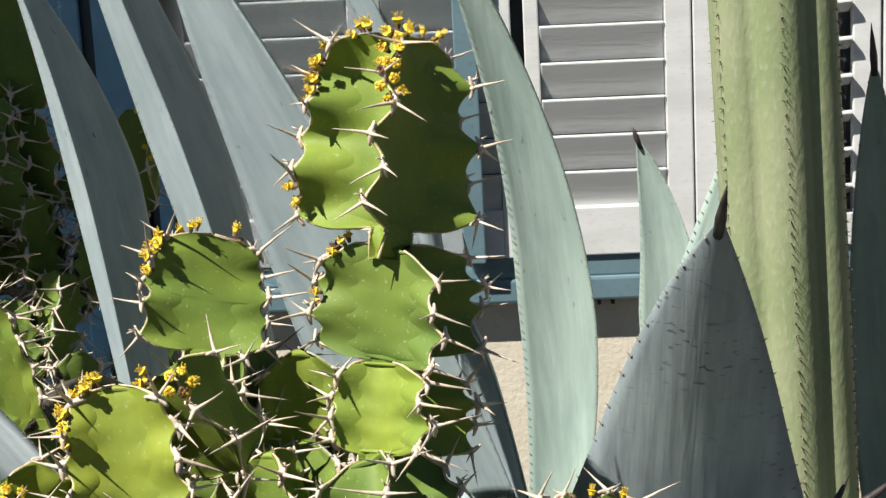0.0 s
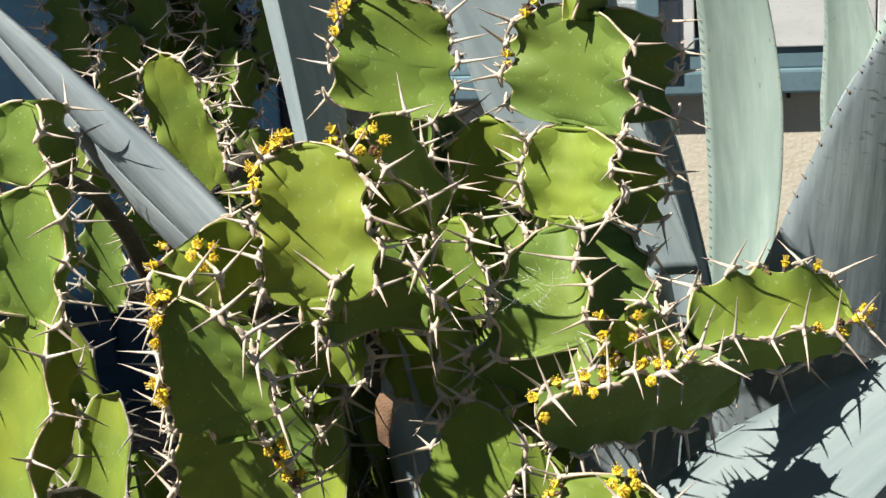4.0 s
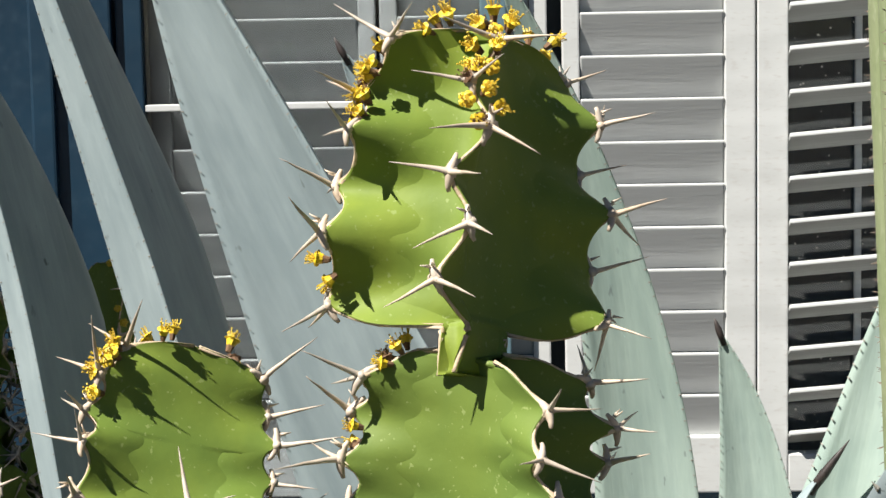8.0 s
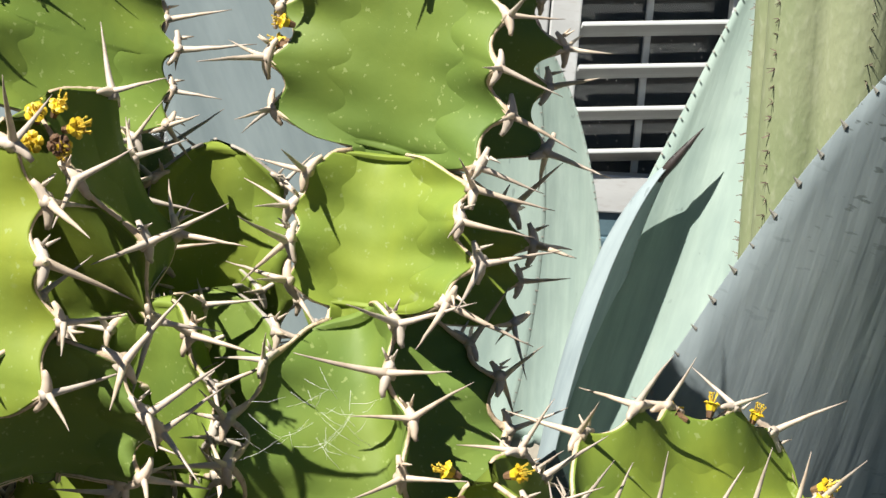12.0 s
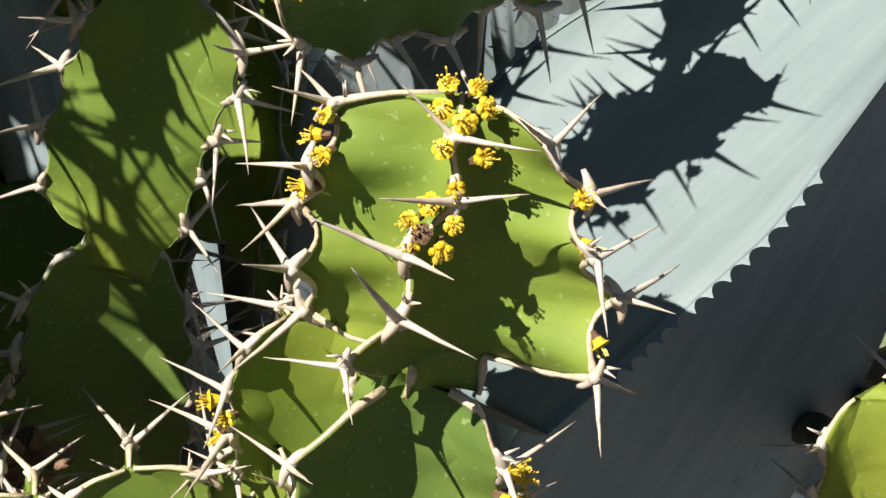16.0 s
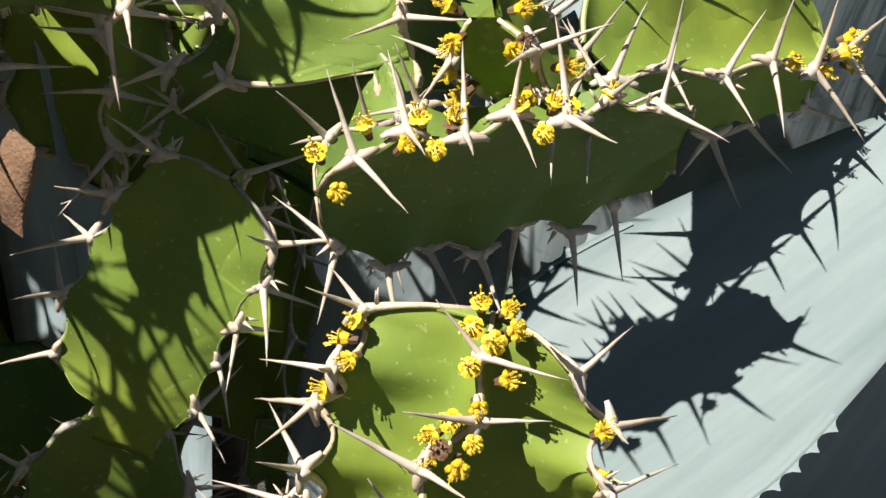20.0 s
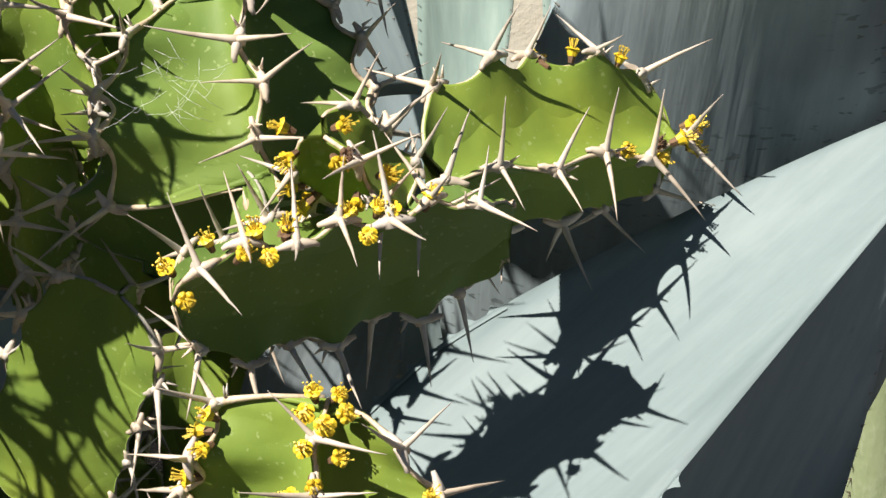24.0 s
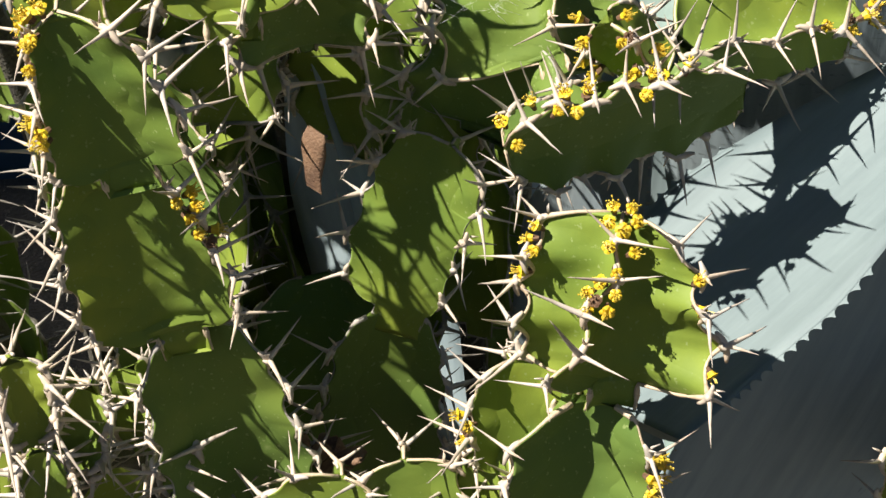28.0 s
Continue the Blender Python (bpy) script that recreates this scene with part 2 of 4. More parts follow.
RNG = random.Random(7)
SPINES = [spine_mesh(RNG, RNG.uniform(0.029, 0.037)) for i in range(6)]
SHIELDS = [shield_mesh(RNG, i % 2) for i in range(4)]


def flower_mesh(rng, withered=False):
    """A small cup flower along x, with five nectar glands and a tuft of stamens."""
    vs, fs, ids = [], [], []

    def add(piece, mat):
        o = len(vs)
        vs.extend(piece[0])
        fs.extend(tuple(i + o for i in q) for q in piece[1])
        ids.extend([mat] * len(piece[1]))

    a = rng.uniform(0, 6)
    foot, head = Vector((0, 0, 0)), Vector((0.0072, 0, 0))
    d, u, w = Vector((1, 0, 0)), Vector((0, 1, 0)), Vector((0, 0, 1))
    add(tube([foot, foot.lerp(head, 0.55)], [0.0015, 0.0023], 6), 2)
    add(tube([foot.lerp(head, 0.5), head, head + d * 0.0004], [0.0022, 0.0034, 0.0026], 8), 0)
    for g in range(5):
        t = 2 * math.pi * g / 5 + a
        e = u * math.cos(t) + w * math.sin(t)
        f = d.cross(e)
        mid = head + e * 0.0029 + d * 0.0001
        ring = [mid + e * 0.0018 * math.cos(q) + f * 0.0023 * math.sin(q) for q in (0, 0.9, 1.8, 2.7, 3.6, 4.5, 5.4)]
        n = len(ring)
        gv = ring + [mid + d * 0.0013, mid - d * 0.0009]
        add((gv, [(i, (i + 1) % n, n) for i in range(n)] + [((i + 1) % n, i, n + 1) for i in range(n)]), 0)
    for s in range(13):
        t = rng.uniform(0, 6.28)
        r = rng.uniform(0.0003, 0.0021)
        e = u * math.cos(t) + w * math.sin(t)
        tip = head + e * r * 1.9 + d * rng.uniform(0.0030, 0.0062)
        add(tube([head + e * r, head.lerp(tip, 0.8) + e * r * 0.2, tip], [0.00024, 0.00024, 0.00062], 4), 1)
    return mesh_from("flower", vs, fs, None, False, [BRACT, LITTER, BRACT] if withered else [PETAL, STAMEN, BRACT], ids)


FLOWERS = [flower_mesh(RNG) for n in range(5)]
WITHERED = [flower_mesh(RNG, True) for n in range(2)]


STALKS, BLADES = [], []


def stalk(plant, base, tip, radius, twist, nodes=5, end=True, bend=(0, 0, 0), blooms="", turn=0.0, neck=0.15, fullness=(0.74, 0.40), wings=(1, 1, 1), old=False, seed=0, spine=1.0, skip="", taper=0.0, single=True, lobes=0.16, foot=0.08, fins=None, zig=0.05, span=None, crown=0.16, droop=0.20, bay=0.05, old_or_shaded=False):
    """One three-winged stem segment from base to tip, with its horny margins, spine pairs and flowers.
    blooms: letters wing (a, b, c) and node number, such as 'a3 b4'. fins: for each wing its angle at the foot and at the head,
    and its reach at foot, middle and head; zig: how far the margin swings from side to side; span: the first and last node's place along the stem."""
    rng = random.Random(1000 + seed + int(1e4 * abs(base[0] + 2 * tip[2])))
    base, tip, bend = Vector(base), Vector(tip), Vector(bend)
    STALKS.append((plant, base, tip))
    axis = (tip - base).normalized()
    right = (Vector((1, 0, 0)) - axis * axis.x)
    right = right.normalized() if right.length > 0.3 else (Vector((0, 0, -1)) + axis * axis.z).normalized()
    front = right.cross(axis)
    length = (tip - base).length
    rings, arc, thick = 96 if fins else 54, 16, 0.0016
    phase = [rng.uniform(0, 6.28) for _ in range(9)]
    thin = 3.0 if fins else 2.7
    centre = lambda s: base.lerp(tip, s) + bend * (4 * s * (1 - s))

    lo, hi = span or ((0.5 / nodes, 1 - 0.5 / nodes) if fins is None else (foot + bay + 0.11, 0.93 if end else 0.84))
    if fins:
        radius = max(f[3] for f in fins)
    node_at = lambda i: lo + (hi - lo) * i / max(1, nodes - 1)
    count_at = lambda s: (s - lo) / (hi - lo) * (nodes - 1)

    def finned(k, s, wavy):
        """The reach of a wing given by its three reaches, rounded off at the foot and at the head."""
        low, mid, high = fins[k][2:5]
        full = low * (1 - s) * (1 - 2 * s) + mid * 4 * s * (1 - s) + high * s * (2 * s - 1)
        x = min(max((s - foot - bay) / 0.24, 0), 1)
        env = (1 - (1 - x) ** 2.4) ** 0.5
        x = min(max((1 - s) / (crown if end else 0.26), 0), 1)
        env *= math.sqrt(1 - (1 - x) ** 2)
        stub = min(0.016, full) if not end or s < 0.5 else 0.002
        full = stub + (full - stub) * env
        if not wavy:
            return full
        return full * (1 - lobes * env * abs(math.sin(math.pi * count_at(s))) ** 0.9 + 0.02 * math.sin(7 * s + phase[k]))

    def reach(k, s, wavy=True):
        s = min(max(s, 0), 1)
        if fins:
            return finned(k, s, wavy)
        grown = min(max(0.0, (s - foot) / (1 - foot)), 0.9995)
        body = math.sin(math.pi * grown ** fullness[0]) ** (fullness[1] if grown > 0.39 else fullness[1] * 0.72)
        if end and s > 0.6:
            body = max(body, math.sqrt(max(0.0, 1 - ((s - 0.45) / 0.56) ** 3.2)))
        wave = (s * nodes + 0.5) % 1.0
        scallop = 1 - lobes * math.sin(math.pi * wave) ** 0.95 + 0.04 * math.sin(7 * s + phase[k])
        full = radius * wings[k] * (neck + (1 - neck) * body) * (1 - taper * max(0.0, s - 0.35) / 0.65)
        return full * scallop if wavy else full

    def sag(r, s):
        """How far the lower corner of a wing hangs below its root."""
        return axis * (-droop * length * min(r / radius, 1.3) ** 2 * max(0.0, 1 - s / 0.5) ** 1.5) if fins else axis * 0.0

    def away(k, s, wavy=True):
        t = radians(fins[k][0] + (fins[k][1] - fins[k][0]) * s) if fins else radians(twist + 120 * k + turn * (s - 0.5))
        if not wavy:
            return right * math.cos(t) + front * math.sin(t)
        t += 0.05 * math.sin(5.2 * s + phase[k + 3]) + (zig if fins else 0.11) * math.cos(math.pi * count_at(s) + (0 if fins else phase[k + 6]))
        return right * math.cos(t) + front * math.sin(t)

    rim = lambda k, s: centre(s) + away(k, s) * reach(k, s) + sag(reach(k, s), s)
    vs, fs = [], []
    cols = 3 * (arc + 1)
    for i in range(rings + 1):
        s = i / rings
        c = centre(s)
        ends = [(away(k, s), reach(k, s), away(k, s, False) * reach(k, s, False)) for k in range(3)]
        for k in range(3):
            d0, r0, f0 = ends[k]
            d1, r1, f1 = ends[(k + 1) % 3]
            p0, p1 = d0 * r0 + axis.cross(d0) * -thick, d1 * r1 + axis.cross(d1) * thick
            if (p1 - p0).dot(axis.cross(d0)) < 0:
                p0, p1 = d0 * r0 + axis.cross(d0) * thick, d1 * r1 - axis.cross(d1) * thick
            mid = (d0 + d1) * (0.0 if r0 + r1 > radius * 0.7 else 0.10) * radius
            for j in range(arc + 1):
                u = 0.5 - 0.5 * math.cos(math.pi * j / arc) if fins else j / arc
                g0, g1 = max(0.0, 1 - 2 * u) ** 1.2, max(0.0, 2 * u - 1) ** 1.2
                q0, q1 = f0.lerp(p0, g0), f1.lerp(p1, g1)
                q = q0 * (1 - u) ** thin + mid * 2 * u * (1 - u) + q1 * u ** thin
                q = q * (1 + 0.005 * math.sin(11 * s * math.pi + phase[k] + 5 * u) * 4 * u * (1 - u))
                # low ridges that run out to the spine pads
                rib = math.cos(2 * math.pi * count_at(s) + 0.9 * phase[k] * (1 - abs(2 * u - 1)))
                vs.append(c + q + sag(q.length, s) + (d0 + d1) * ((0.013 + 0.022 * max(0.0, 0.6 - s)) * radius * rib * abs(2 * u - 1) * (1 - abs(2 * u - 1) ** 3)))
    for i in range(rings):
        for j in range(cols):
            j2 = (j + 1) % cols
            fs.append((i * cols + j, i * cols + j2, (i + 1) * cols + j2, (i + 1) * cols + j))
    fs.append(tuple(range(cols)))
    fs.append(tuple(rings * cols + j for j in range(cols - 1, -1, -1)))
    body = part_of("stem_segment", mesh_from("stem_segment", vs, fs, DEEP_SKIN if old_or_shaded else SKIN), plant, Matrix.Translation(-plant.location))
    bm = bmesh.new()
    bm.from_mesh(body.data)
    bmesh.ops.recalc_face_normals(bm, faces=bm.faces)
    bm.to_mesh(body.data)
    bm.free()
    # horny margins
    for k in range(3):
        pts, rad = [], []
        for i in range(61):
            s = i / 60
            pts.append(rim(k, s) - away(k, s) * 0.0004)
            near = 2 * abs(count_at(s) - round(count_at(s)))
            rad.append(0.0008 + 0.0010 * max(0.0, 1 - near * 1.7) + rng.uniform(0, 0.0004))
        v, f = tube(pts, rad, 6)
        part_of("horny_margin", mesh_from("horny_margin", v, f, OLD_HORN if old else HORN), body)
    # spine pairs and flowers
    blooms = blooms.split()
    skips = skip.split()
    rest = []
    for k in range(3):
        for i in range(nodes):
            tag = "abc"[k] + str(i)
            s = node_at(i)
            p = rim(k, s)
            along = rim(k, s + 0.02) - rim(k, s - 0.02)
            along = along.normalized()
            out = away(k, s)
            out = (out - along * out.dot(along)).normalized()
            side = along.cross(out)
            m = Matrix.LocRotScale(p, Matrix((out, side, along)).transposed().to_quaternion(), None)
            m = m @ pose(0, 0, 0, rng.uniform(-20, 20), rng.uniform(-16, 16), rng.uniform(-16, 16))
            if tag not in skips:
                size = spine * rng.uniform(0.9, 1.12)
                bits = [("spine_shield", SHIELDS[rng.randrange(len(SHIELDS))], m @ Matrix.Scale(size, 4))]
                lean = rng.uniform(-14, 20)
                for sgn in (-1, 1):
                    turned = pose(0, 0, 0, rng.uniform(0, 360), 0, 0)
                    bits.append(("spine", SPINES[rng.randrange(len(SPINES))], m @ pose(0, 0, 0, 0, lean + rng.uniform(-8, 8), sgn * rng.uniform(42, 68)) @ turned @ Matrix.Scale(size * rng.uniform(0.85, 1.1), 4)))
                for nm, me, mm in bits:
                    if single:
                        part_of(nm, me, body, mm)
                    else:
                        rest.append((me, mm))
            for extra in range(blooms.count(tag)):
                s2 = min(s + (0.42 if extra == 0 else 0.2) / nodes, 0.985)
                p2 = rim(k, s2)
                count = rng.choice((1, 2, 3, 3, 4, 5))
                spin = rng.uniform(0, 6.28)
                if rng.random() < 0.4:
                    m3 = Matrix.LocRotScale(p2 - along * 0.006, m.to_quaternion(), None) @ pose(0, 0, 0, rng.uniform(0, 360), rng.uniform(-40, 40), rng.uniform(-40, 40))
                    part_of("withered_flower", WITHERED[rng.randrange(2)], body, m3 @ Matrix.Scale(rng.uniform(0.7, 0.95), 4), "shrivelled brown spent flower")
                for c in range(count):
                    a = spin + 2 * math.pi * c / count
                    off = 0.0052 if count > 1 else 0.0
                    fp = p2 + side * math.cos(a) * off + along * math.sin(a) * off
                    m2 = Matrix.LocRotScale(fp, m.to_quaternion(), None) @ pose(0, 0, 0, rng.uniform(0, 360), -28 * math.sin(a) + rng.uniform(-12, 12), 28 * math.cos(a) + rng.uniform(-12, 12))
                    part_of("flower", FLOWERS[rng.randrange(len(FLOWERS))], body, m2 @ Matrix.Scale(rng.uniform(0.80, 1.0), 4), "yellow cup flower with a tuft of stamens")
    if rest:
        v, f = [], []
        for me, mm in rest:
            o = len(v)
            v += [mm @ x.co for x in me.vertices]
            f += [tuple(i + o for i in q.vertices) for q in me.polygons]
        part_of("spine_tangle", mesh_from("spine_tangle", v, f, OLD_HORN), body, None, "weathered grey spines")["kind"] = "stuff"
    return body


# ---- agave leaves ----
def agave_leaf(plant, base, mid, tip, width, facing, mat, depth=0.25, fold=0.35, widest=0.45, gap=0.0115, tooth=0.0014, thorn=0.035, foot=0.55, thick=0.010, scallop=None, power=1.75):
    """A tapered succulent blade along a bent line. facing: the way its upper face looks; depth: bulge of the back; fold: how deep the face is channelled."""
    base, mid, tip, facing = Vector(base), Vector(mid), Vector(tip), Vector(facing)
    ctrl = mid * 2 - (base + tip) * 0.5
    BLADES.append((plant, base, mid, width * foot, mat))
    rings, across = 44, 12
    vs, fs = [], []
    edges = ([], [])
    rng = random.Random(int(1e4 * abs(base.x + tip.z)))
    ph = rng.uniform(0, 6)
    for i in range(rings + 1):
        s = i / rings
        c = base * (1 - s) ** 2 + ctrl * 2 * s * (1 - s) + tip * s * s
        d = ((ctrl - base) * (1 - s) + (tip - ctrl) * s).normalized()
        n = (facing - d * facing.dot(d)).normalized()
        w = d.cross(n)
        if s < widest:
            h = foot + (1 - foot) * math.sin(0.5 * math.pi * s / widest)
        else:
            q = (s - widest) / (1 - widest)
            h = max(0.0, 1 - q ** power) * (1 - 0.12 * math.sin(math.pi * q))
        h = max(h, 0.012) * width * 0.5 * (1 + 0.015 * math.sin(11 * s + ph))
        for j in range(across + 1):
            u = j / across * 2 - 1
            vs.append(c + w * h * u - n * (fold * h * (1 - u * u)) + n * fold * h * 0.5)
        for j in range(across, -1, -1):
            u = j / across * 2 - 1
            vs.append(c + w * h * u * 1.0 - n * ((fold + depth) * h * (1 - u * u) + min(thick, h * 0.5) * (1 - abs(u) ** 3)) + n * fold * h * 0.5 - n * 0.0012)
        edges[0].append(c - w * h + n * fold * h * 0.5)
        edges[1].append(c + w * h + n * fold * h * 0.5)
    cols = 2 * (across + 1)
    for i in range(rings):
        for j in range(cols):
            j2 = (j + 1) % cols
            fs.append((i * cols + j, (i + 1) * cols + j, (i + 1) * cols + j2, i * cols + j2))
    fs.append(tuple(range(cols)))
    fs.append(tuple(rings * cols + j for j in range(cols - 1, -1, -1)))
    # leaf in its own frame, so that its grain runs lengthwise
    d = (tip - base).normalized()
    n = (facing - d * facing.dot(d)).normalized()
    m = Matrix((d.cross(n), n, d)).transposed().to_4x4()
    m.translation = base
    inv = m.inverted()
    leaf = part_of("leaf", mesh_from("leaf", [inv @ v for v in vs], fs, mat), plant, Matrix.Translation(-plant.location) @ m)
    if tooth:
        teeth = int((tip - base).length / gap)
        tv, tf = [], []
        for line, sgn in ((edges[0], -1), (edges[1], 1)):
            for k in range(teeth):
                s = (k + 0.5 + rng.uniform(-0.2, 0.2)) / teeth * rings * 0.97
                i = min(int(s), rings - 2)
                p = line[i].lerp(line[i + 1], s - i)
                d = (line[i + 1] - line[i]).normalized()
                n = (facing - d * facing.dot(d)).normalized()
                o = d.cross(n) * sgn
                z = tooth * rng.uniform(0.6, 1.2)
                a = len(tv)
                tv += [p - d * z * 0.8 - o * 0.002, p + d * z * 0.5 - o * 0.002, p + n * z * 0.2 - o * 0.002, p - n * z * 0.25 - o * 0.002, p + o * z + d * z * 0.35]
                tf += [(a, a + 2, a + 4), (a + 2, a + 1, a + 4), (a + 1, a + 3, a + 4), (a + 3, a, a + 4)]
        part_of("margin_teeth", mesh_from("margin_teeth", [inv @ v for v in tv], tf, TOOTH, False), leaf, None, "small dark brown margin teeth")["kind"] = "stuff"
    if scallop:
        # big hooked teeth of the leaf's own flesh, with hollow bays between them
        first, last, count, size = scallop
        sv, sf = [], []
        for line, sgn in ((edges[0], -1), (edges[1], 1)):
            for k in range(count):
                a = len(sv)
                for e in range(7):
                    q = (e - 3) / 3
                    s = (first + (last - first) * (k + 0.5 + q * 0.5) / count) * rings
                    i = min(int(s), rings - 2)
                    p = line[i].lerp(line[i + 1], s - i)
                    d = (line[i + 1] - line[i]).normalized()
                    n = (facing - d * facing.dot(d)).normalized()
                    o = d.cross(n) * sgn
                    out = size * (1 - abs(q)) ** 2.4
                    sv += [p - o * 0.003 - n * 0.0002, p + o * out - n * 0.0006, p - o * 0.003 - n * 0.003]
                for e in range(6):
                    b = a + 3 * e
                    sf += [(b, b + 1, b + 4, b + 3), (b + 1, b + 2, b + 5, b + 4)]
        part_of("scalloped_margin", mesh_from("scalloped_margin", [inv @ v for v in sv], sf, mat, False), leaf, None, "hooked scallops along the leaf margin")["kind"] = "stuff"
    if thorn:
        d = (tip - ctrl).normalized()
        v, f = tube([tip - d * 0.02, tip, tip + d * thorn * 0.5, tip + d * thorn], [0.0035, 0.0042, 0.0026, 0.0003], 7)
        part_of("terminal_spine", mesh_from("terminal_spine", [inv @ q for q in v], f, TIP), leaf, None, "dark brown terminal spine")
    return leaf


def root_limbs():
    """Old stems and leaf bases that carry the upper growth down into the soil."""
    for i, (plant, base, tip) in enumerate(STALKS):
        held = False
        for j, (other, b, t) in enumerate(STALKS):
            if j == i or (b + t).z * 0.5 > base.z + 0.01:
                continue
            u = min(max((base - b).dot(t - b) / (t - b).length_squared, 0), 1)
            if (b.lerp(t, u) - base).length < 0.075:
                held = True
                break
        if held or abs((tip - base).normalized().z) < 0.45:
            continue
        foot = Vector((base.x * 0.5 + plant.location.x * 0.5, max(base.y, plant.location.y) + 0.34, -0.02))
        knee = Vector((base.x, max(foot.y, base.y) + 0.16, base.z - 0.06))
        pts, rad = [], []
        start = base.lerp(tip, 0.06)
        for k in range(13):
            s = k / 12
            pts.append(foot * (1 - s) ** 2 + knee * 2 * s * (1 - s) + start * s * s)
            rad.append(0.015 - 0.008 * s + 0.0015 * math.sin(9 * s + i))
        v, f = tube(pts, rad, 8)
        part_of("old_stem", mesh_from("old_stem", v, f, BARK), plant, Matrix.Translation(-plant.location))
    for i, (plant, base, mid, width, mat) in enumerate(BLADES):
        foot = Vector((plant.location.x * 0.6 + base.x * 0.4, max(plant.location.y, base.y) + 0.16, -0.02))
        ctrl = base + Vector((0.0, 0.30, 0.02))
        pts, rad = [], []
        for k in range(15):
            s = k / 14
            pts.append(foot * (1 - s) ** 2 + ctrl * 2 * s * (1 - s) + base * s * s)
            rad.append(0.035 * (1 - s) + min(0.012, width * 0.12) * s)
        v, f = tube(pts, rad, 10)
        part_of("leaf_base", mesh_from("leaf_base", v, f, mat), plant, Matrix.Translation(-plant.location))


# ---- ground and house ----
def sheet(name, x0, x1, y0, y1, nx, ny, mat, height):
    vs = [(x0 + (x1 - x0) * i / nx, y0 + (y1 - y0) * j / ny, 0) for j in range(ny + 1) for i in range(nx + 1)]
    vs = [(x, y, height(x, y)) for x, y, _ in vs]
    fs = [(j * (nx + 1) + i, j * (nx + 1) + i + 1, (j + 1) * (nx + 1) + i + 1, (j + 1) * (nx + 1) + i) for j in range(ny) for i in range(nx)]
    return new(name, mesh_from(name, vs, fs, mat))


tagged(sheet("ground", -60, 60, -60, 60, 120, 120, SOIL, lambda x, y: 0.03 * noise.noise((x * 0.7, y * 0.7, 0))), "dark bare garden soil with leaf litter", "ground", kind="structure")

WALL_Y = 2.728
SILL = 0.655          # underside of the window sill
HEAD = 2.35


def slab(name, x0, x1, y0, y1, z0, z1, mat, parent=None, bevel=0.003, label=""):
    me = box_mesh(name, (x1 - x0, y1 - y0, z1 - z0), mat, bevel)
    c = Vector(((x0 + x1) / 2, (y0 + y1) / 2, (z0 + z1) / 2))
    if parent is not None:
        return part_of(name, me, parent, Matrix.Translation(c - parent.location), label)
    ob = new(name, me)
    ob.location = c
    return ob


OPEN_L, OPEN_R = -0.62, 1.55
FACE = WALL_Y + 0.03
for nm, a, b, c, d in (("wall_below", -6, 6, -0.05, SILL), ("wall_above", -6, 6, HEAD, 3.2), ("wall_west", -6, OPEN_L, SILL, HEAD), ("wall_east", OPEN_R, 6, SILL, HEAD)):
    tagged(slab(nm, a, b, FACE, FACE + 0.25, c, d, STUCCO, None, 0), "cream stucco house wall in full sun", "wall", kind="structure")
tagged(slab("room_backing", OPEN_L - 0.3, OPEN_R + 0.3, FACE + 0.9, FACE + 1.0, SILL - 0.2, HEAD + 0.2, INSIDE, None, 0), "sheet painted as the dim room and the sky in its glass", "wall", kind="structure")

window = thing("window_1", (0.4, WALL_Y, SILL), "white painted timber window with louvred shutters and teal sill", "window", kind="structure")
slab("window_sill", OPEN_L - 0.06, OPEN_R + 0.06, WALL_Y - 0.012, FACE + 0.1, SILL, SILL + 0.05, TEAL, window, 0.006, "teal painted timber sill")
slab("sill_apron", OPEN_L, OPEN_R, WALL_Y - 0.004, FACE + 0.06, SILL + 0.05, SILL + 0.095, TEAL, window, 0.004, "teal painted timber strip")


def shutter(x0, x1, z0, z1, left, right, pitch, first, tilt, rod, label, sag=0.0):
    """A louvred shutter leaf: two stiles, two rails, tilted slats, and a tilt rod where it shows."""
    leaf = thing("louvred_shutter", ((x0 + x1) / 2, WALL_Y, z0), label, "shutter", "window shutters", "structure")
    slab("stile", x0 - left, x0, WALL_Y - 0.012, WALL_Y + 0.022, z0, z1, WHITE, leaf, 0.003)
    slab("stile", x1, x1 + right, WALL_Y - 0.012, WALL_Y + 0.022, z0, z1, WHITE, leaf, 0.003)
    slab("bottom_rail", x0, x1, WALL_Y - 0.011, WALL_Y + 0.021, z0, first - pitch * 0.5, WHITE, leaf, 0.003)
    slab("top_rail", x0, x1, WALL_Y - 0.011, WALL_Y + 0.021, z1 - 0.09, z1, WHITE, leaf, 0.003)
    blade = box_mesh("slat", (x1 - x0 - 0.002, 0.078, 0.0085), SLATPAINT, 0.003)
    z = first
    while z < z1 - 0.1:
        part_of("slat", blade, leaf, Matrix.Translation((0, -0.001 if tilt < -50 else 0.005, z - z0)) @ pose(0, 0, 0, 0, -sag, 0) @ pose(0, 0, 0, tilt, 0, 0))
        z += pitch
    if rod:
        slab("tilt_rod", (x0 + x1) / 2 - 0.006, (x0 + x1) / 2 + 0.006, WALL_Y + 0.052, WALL_Y + 0.064, first - 0.05, z1 - 0.12, WHITE, leaf, 0.002)
    return leaf

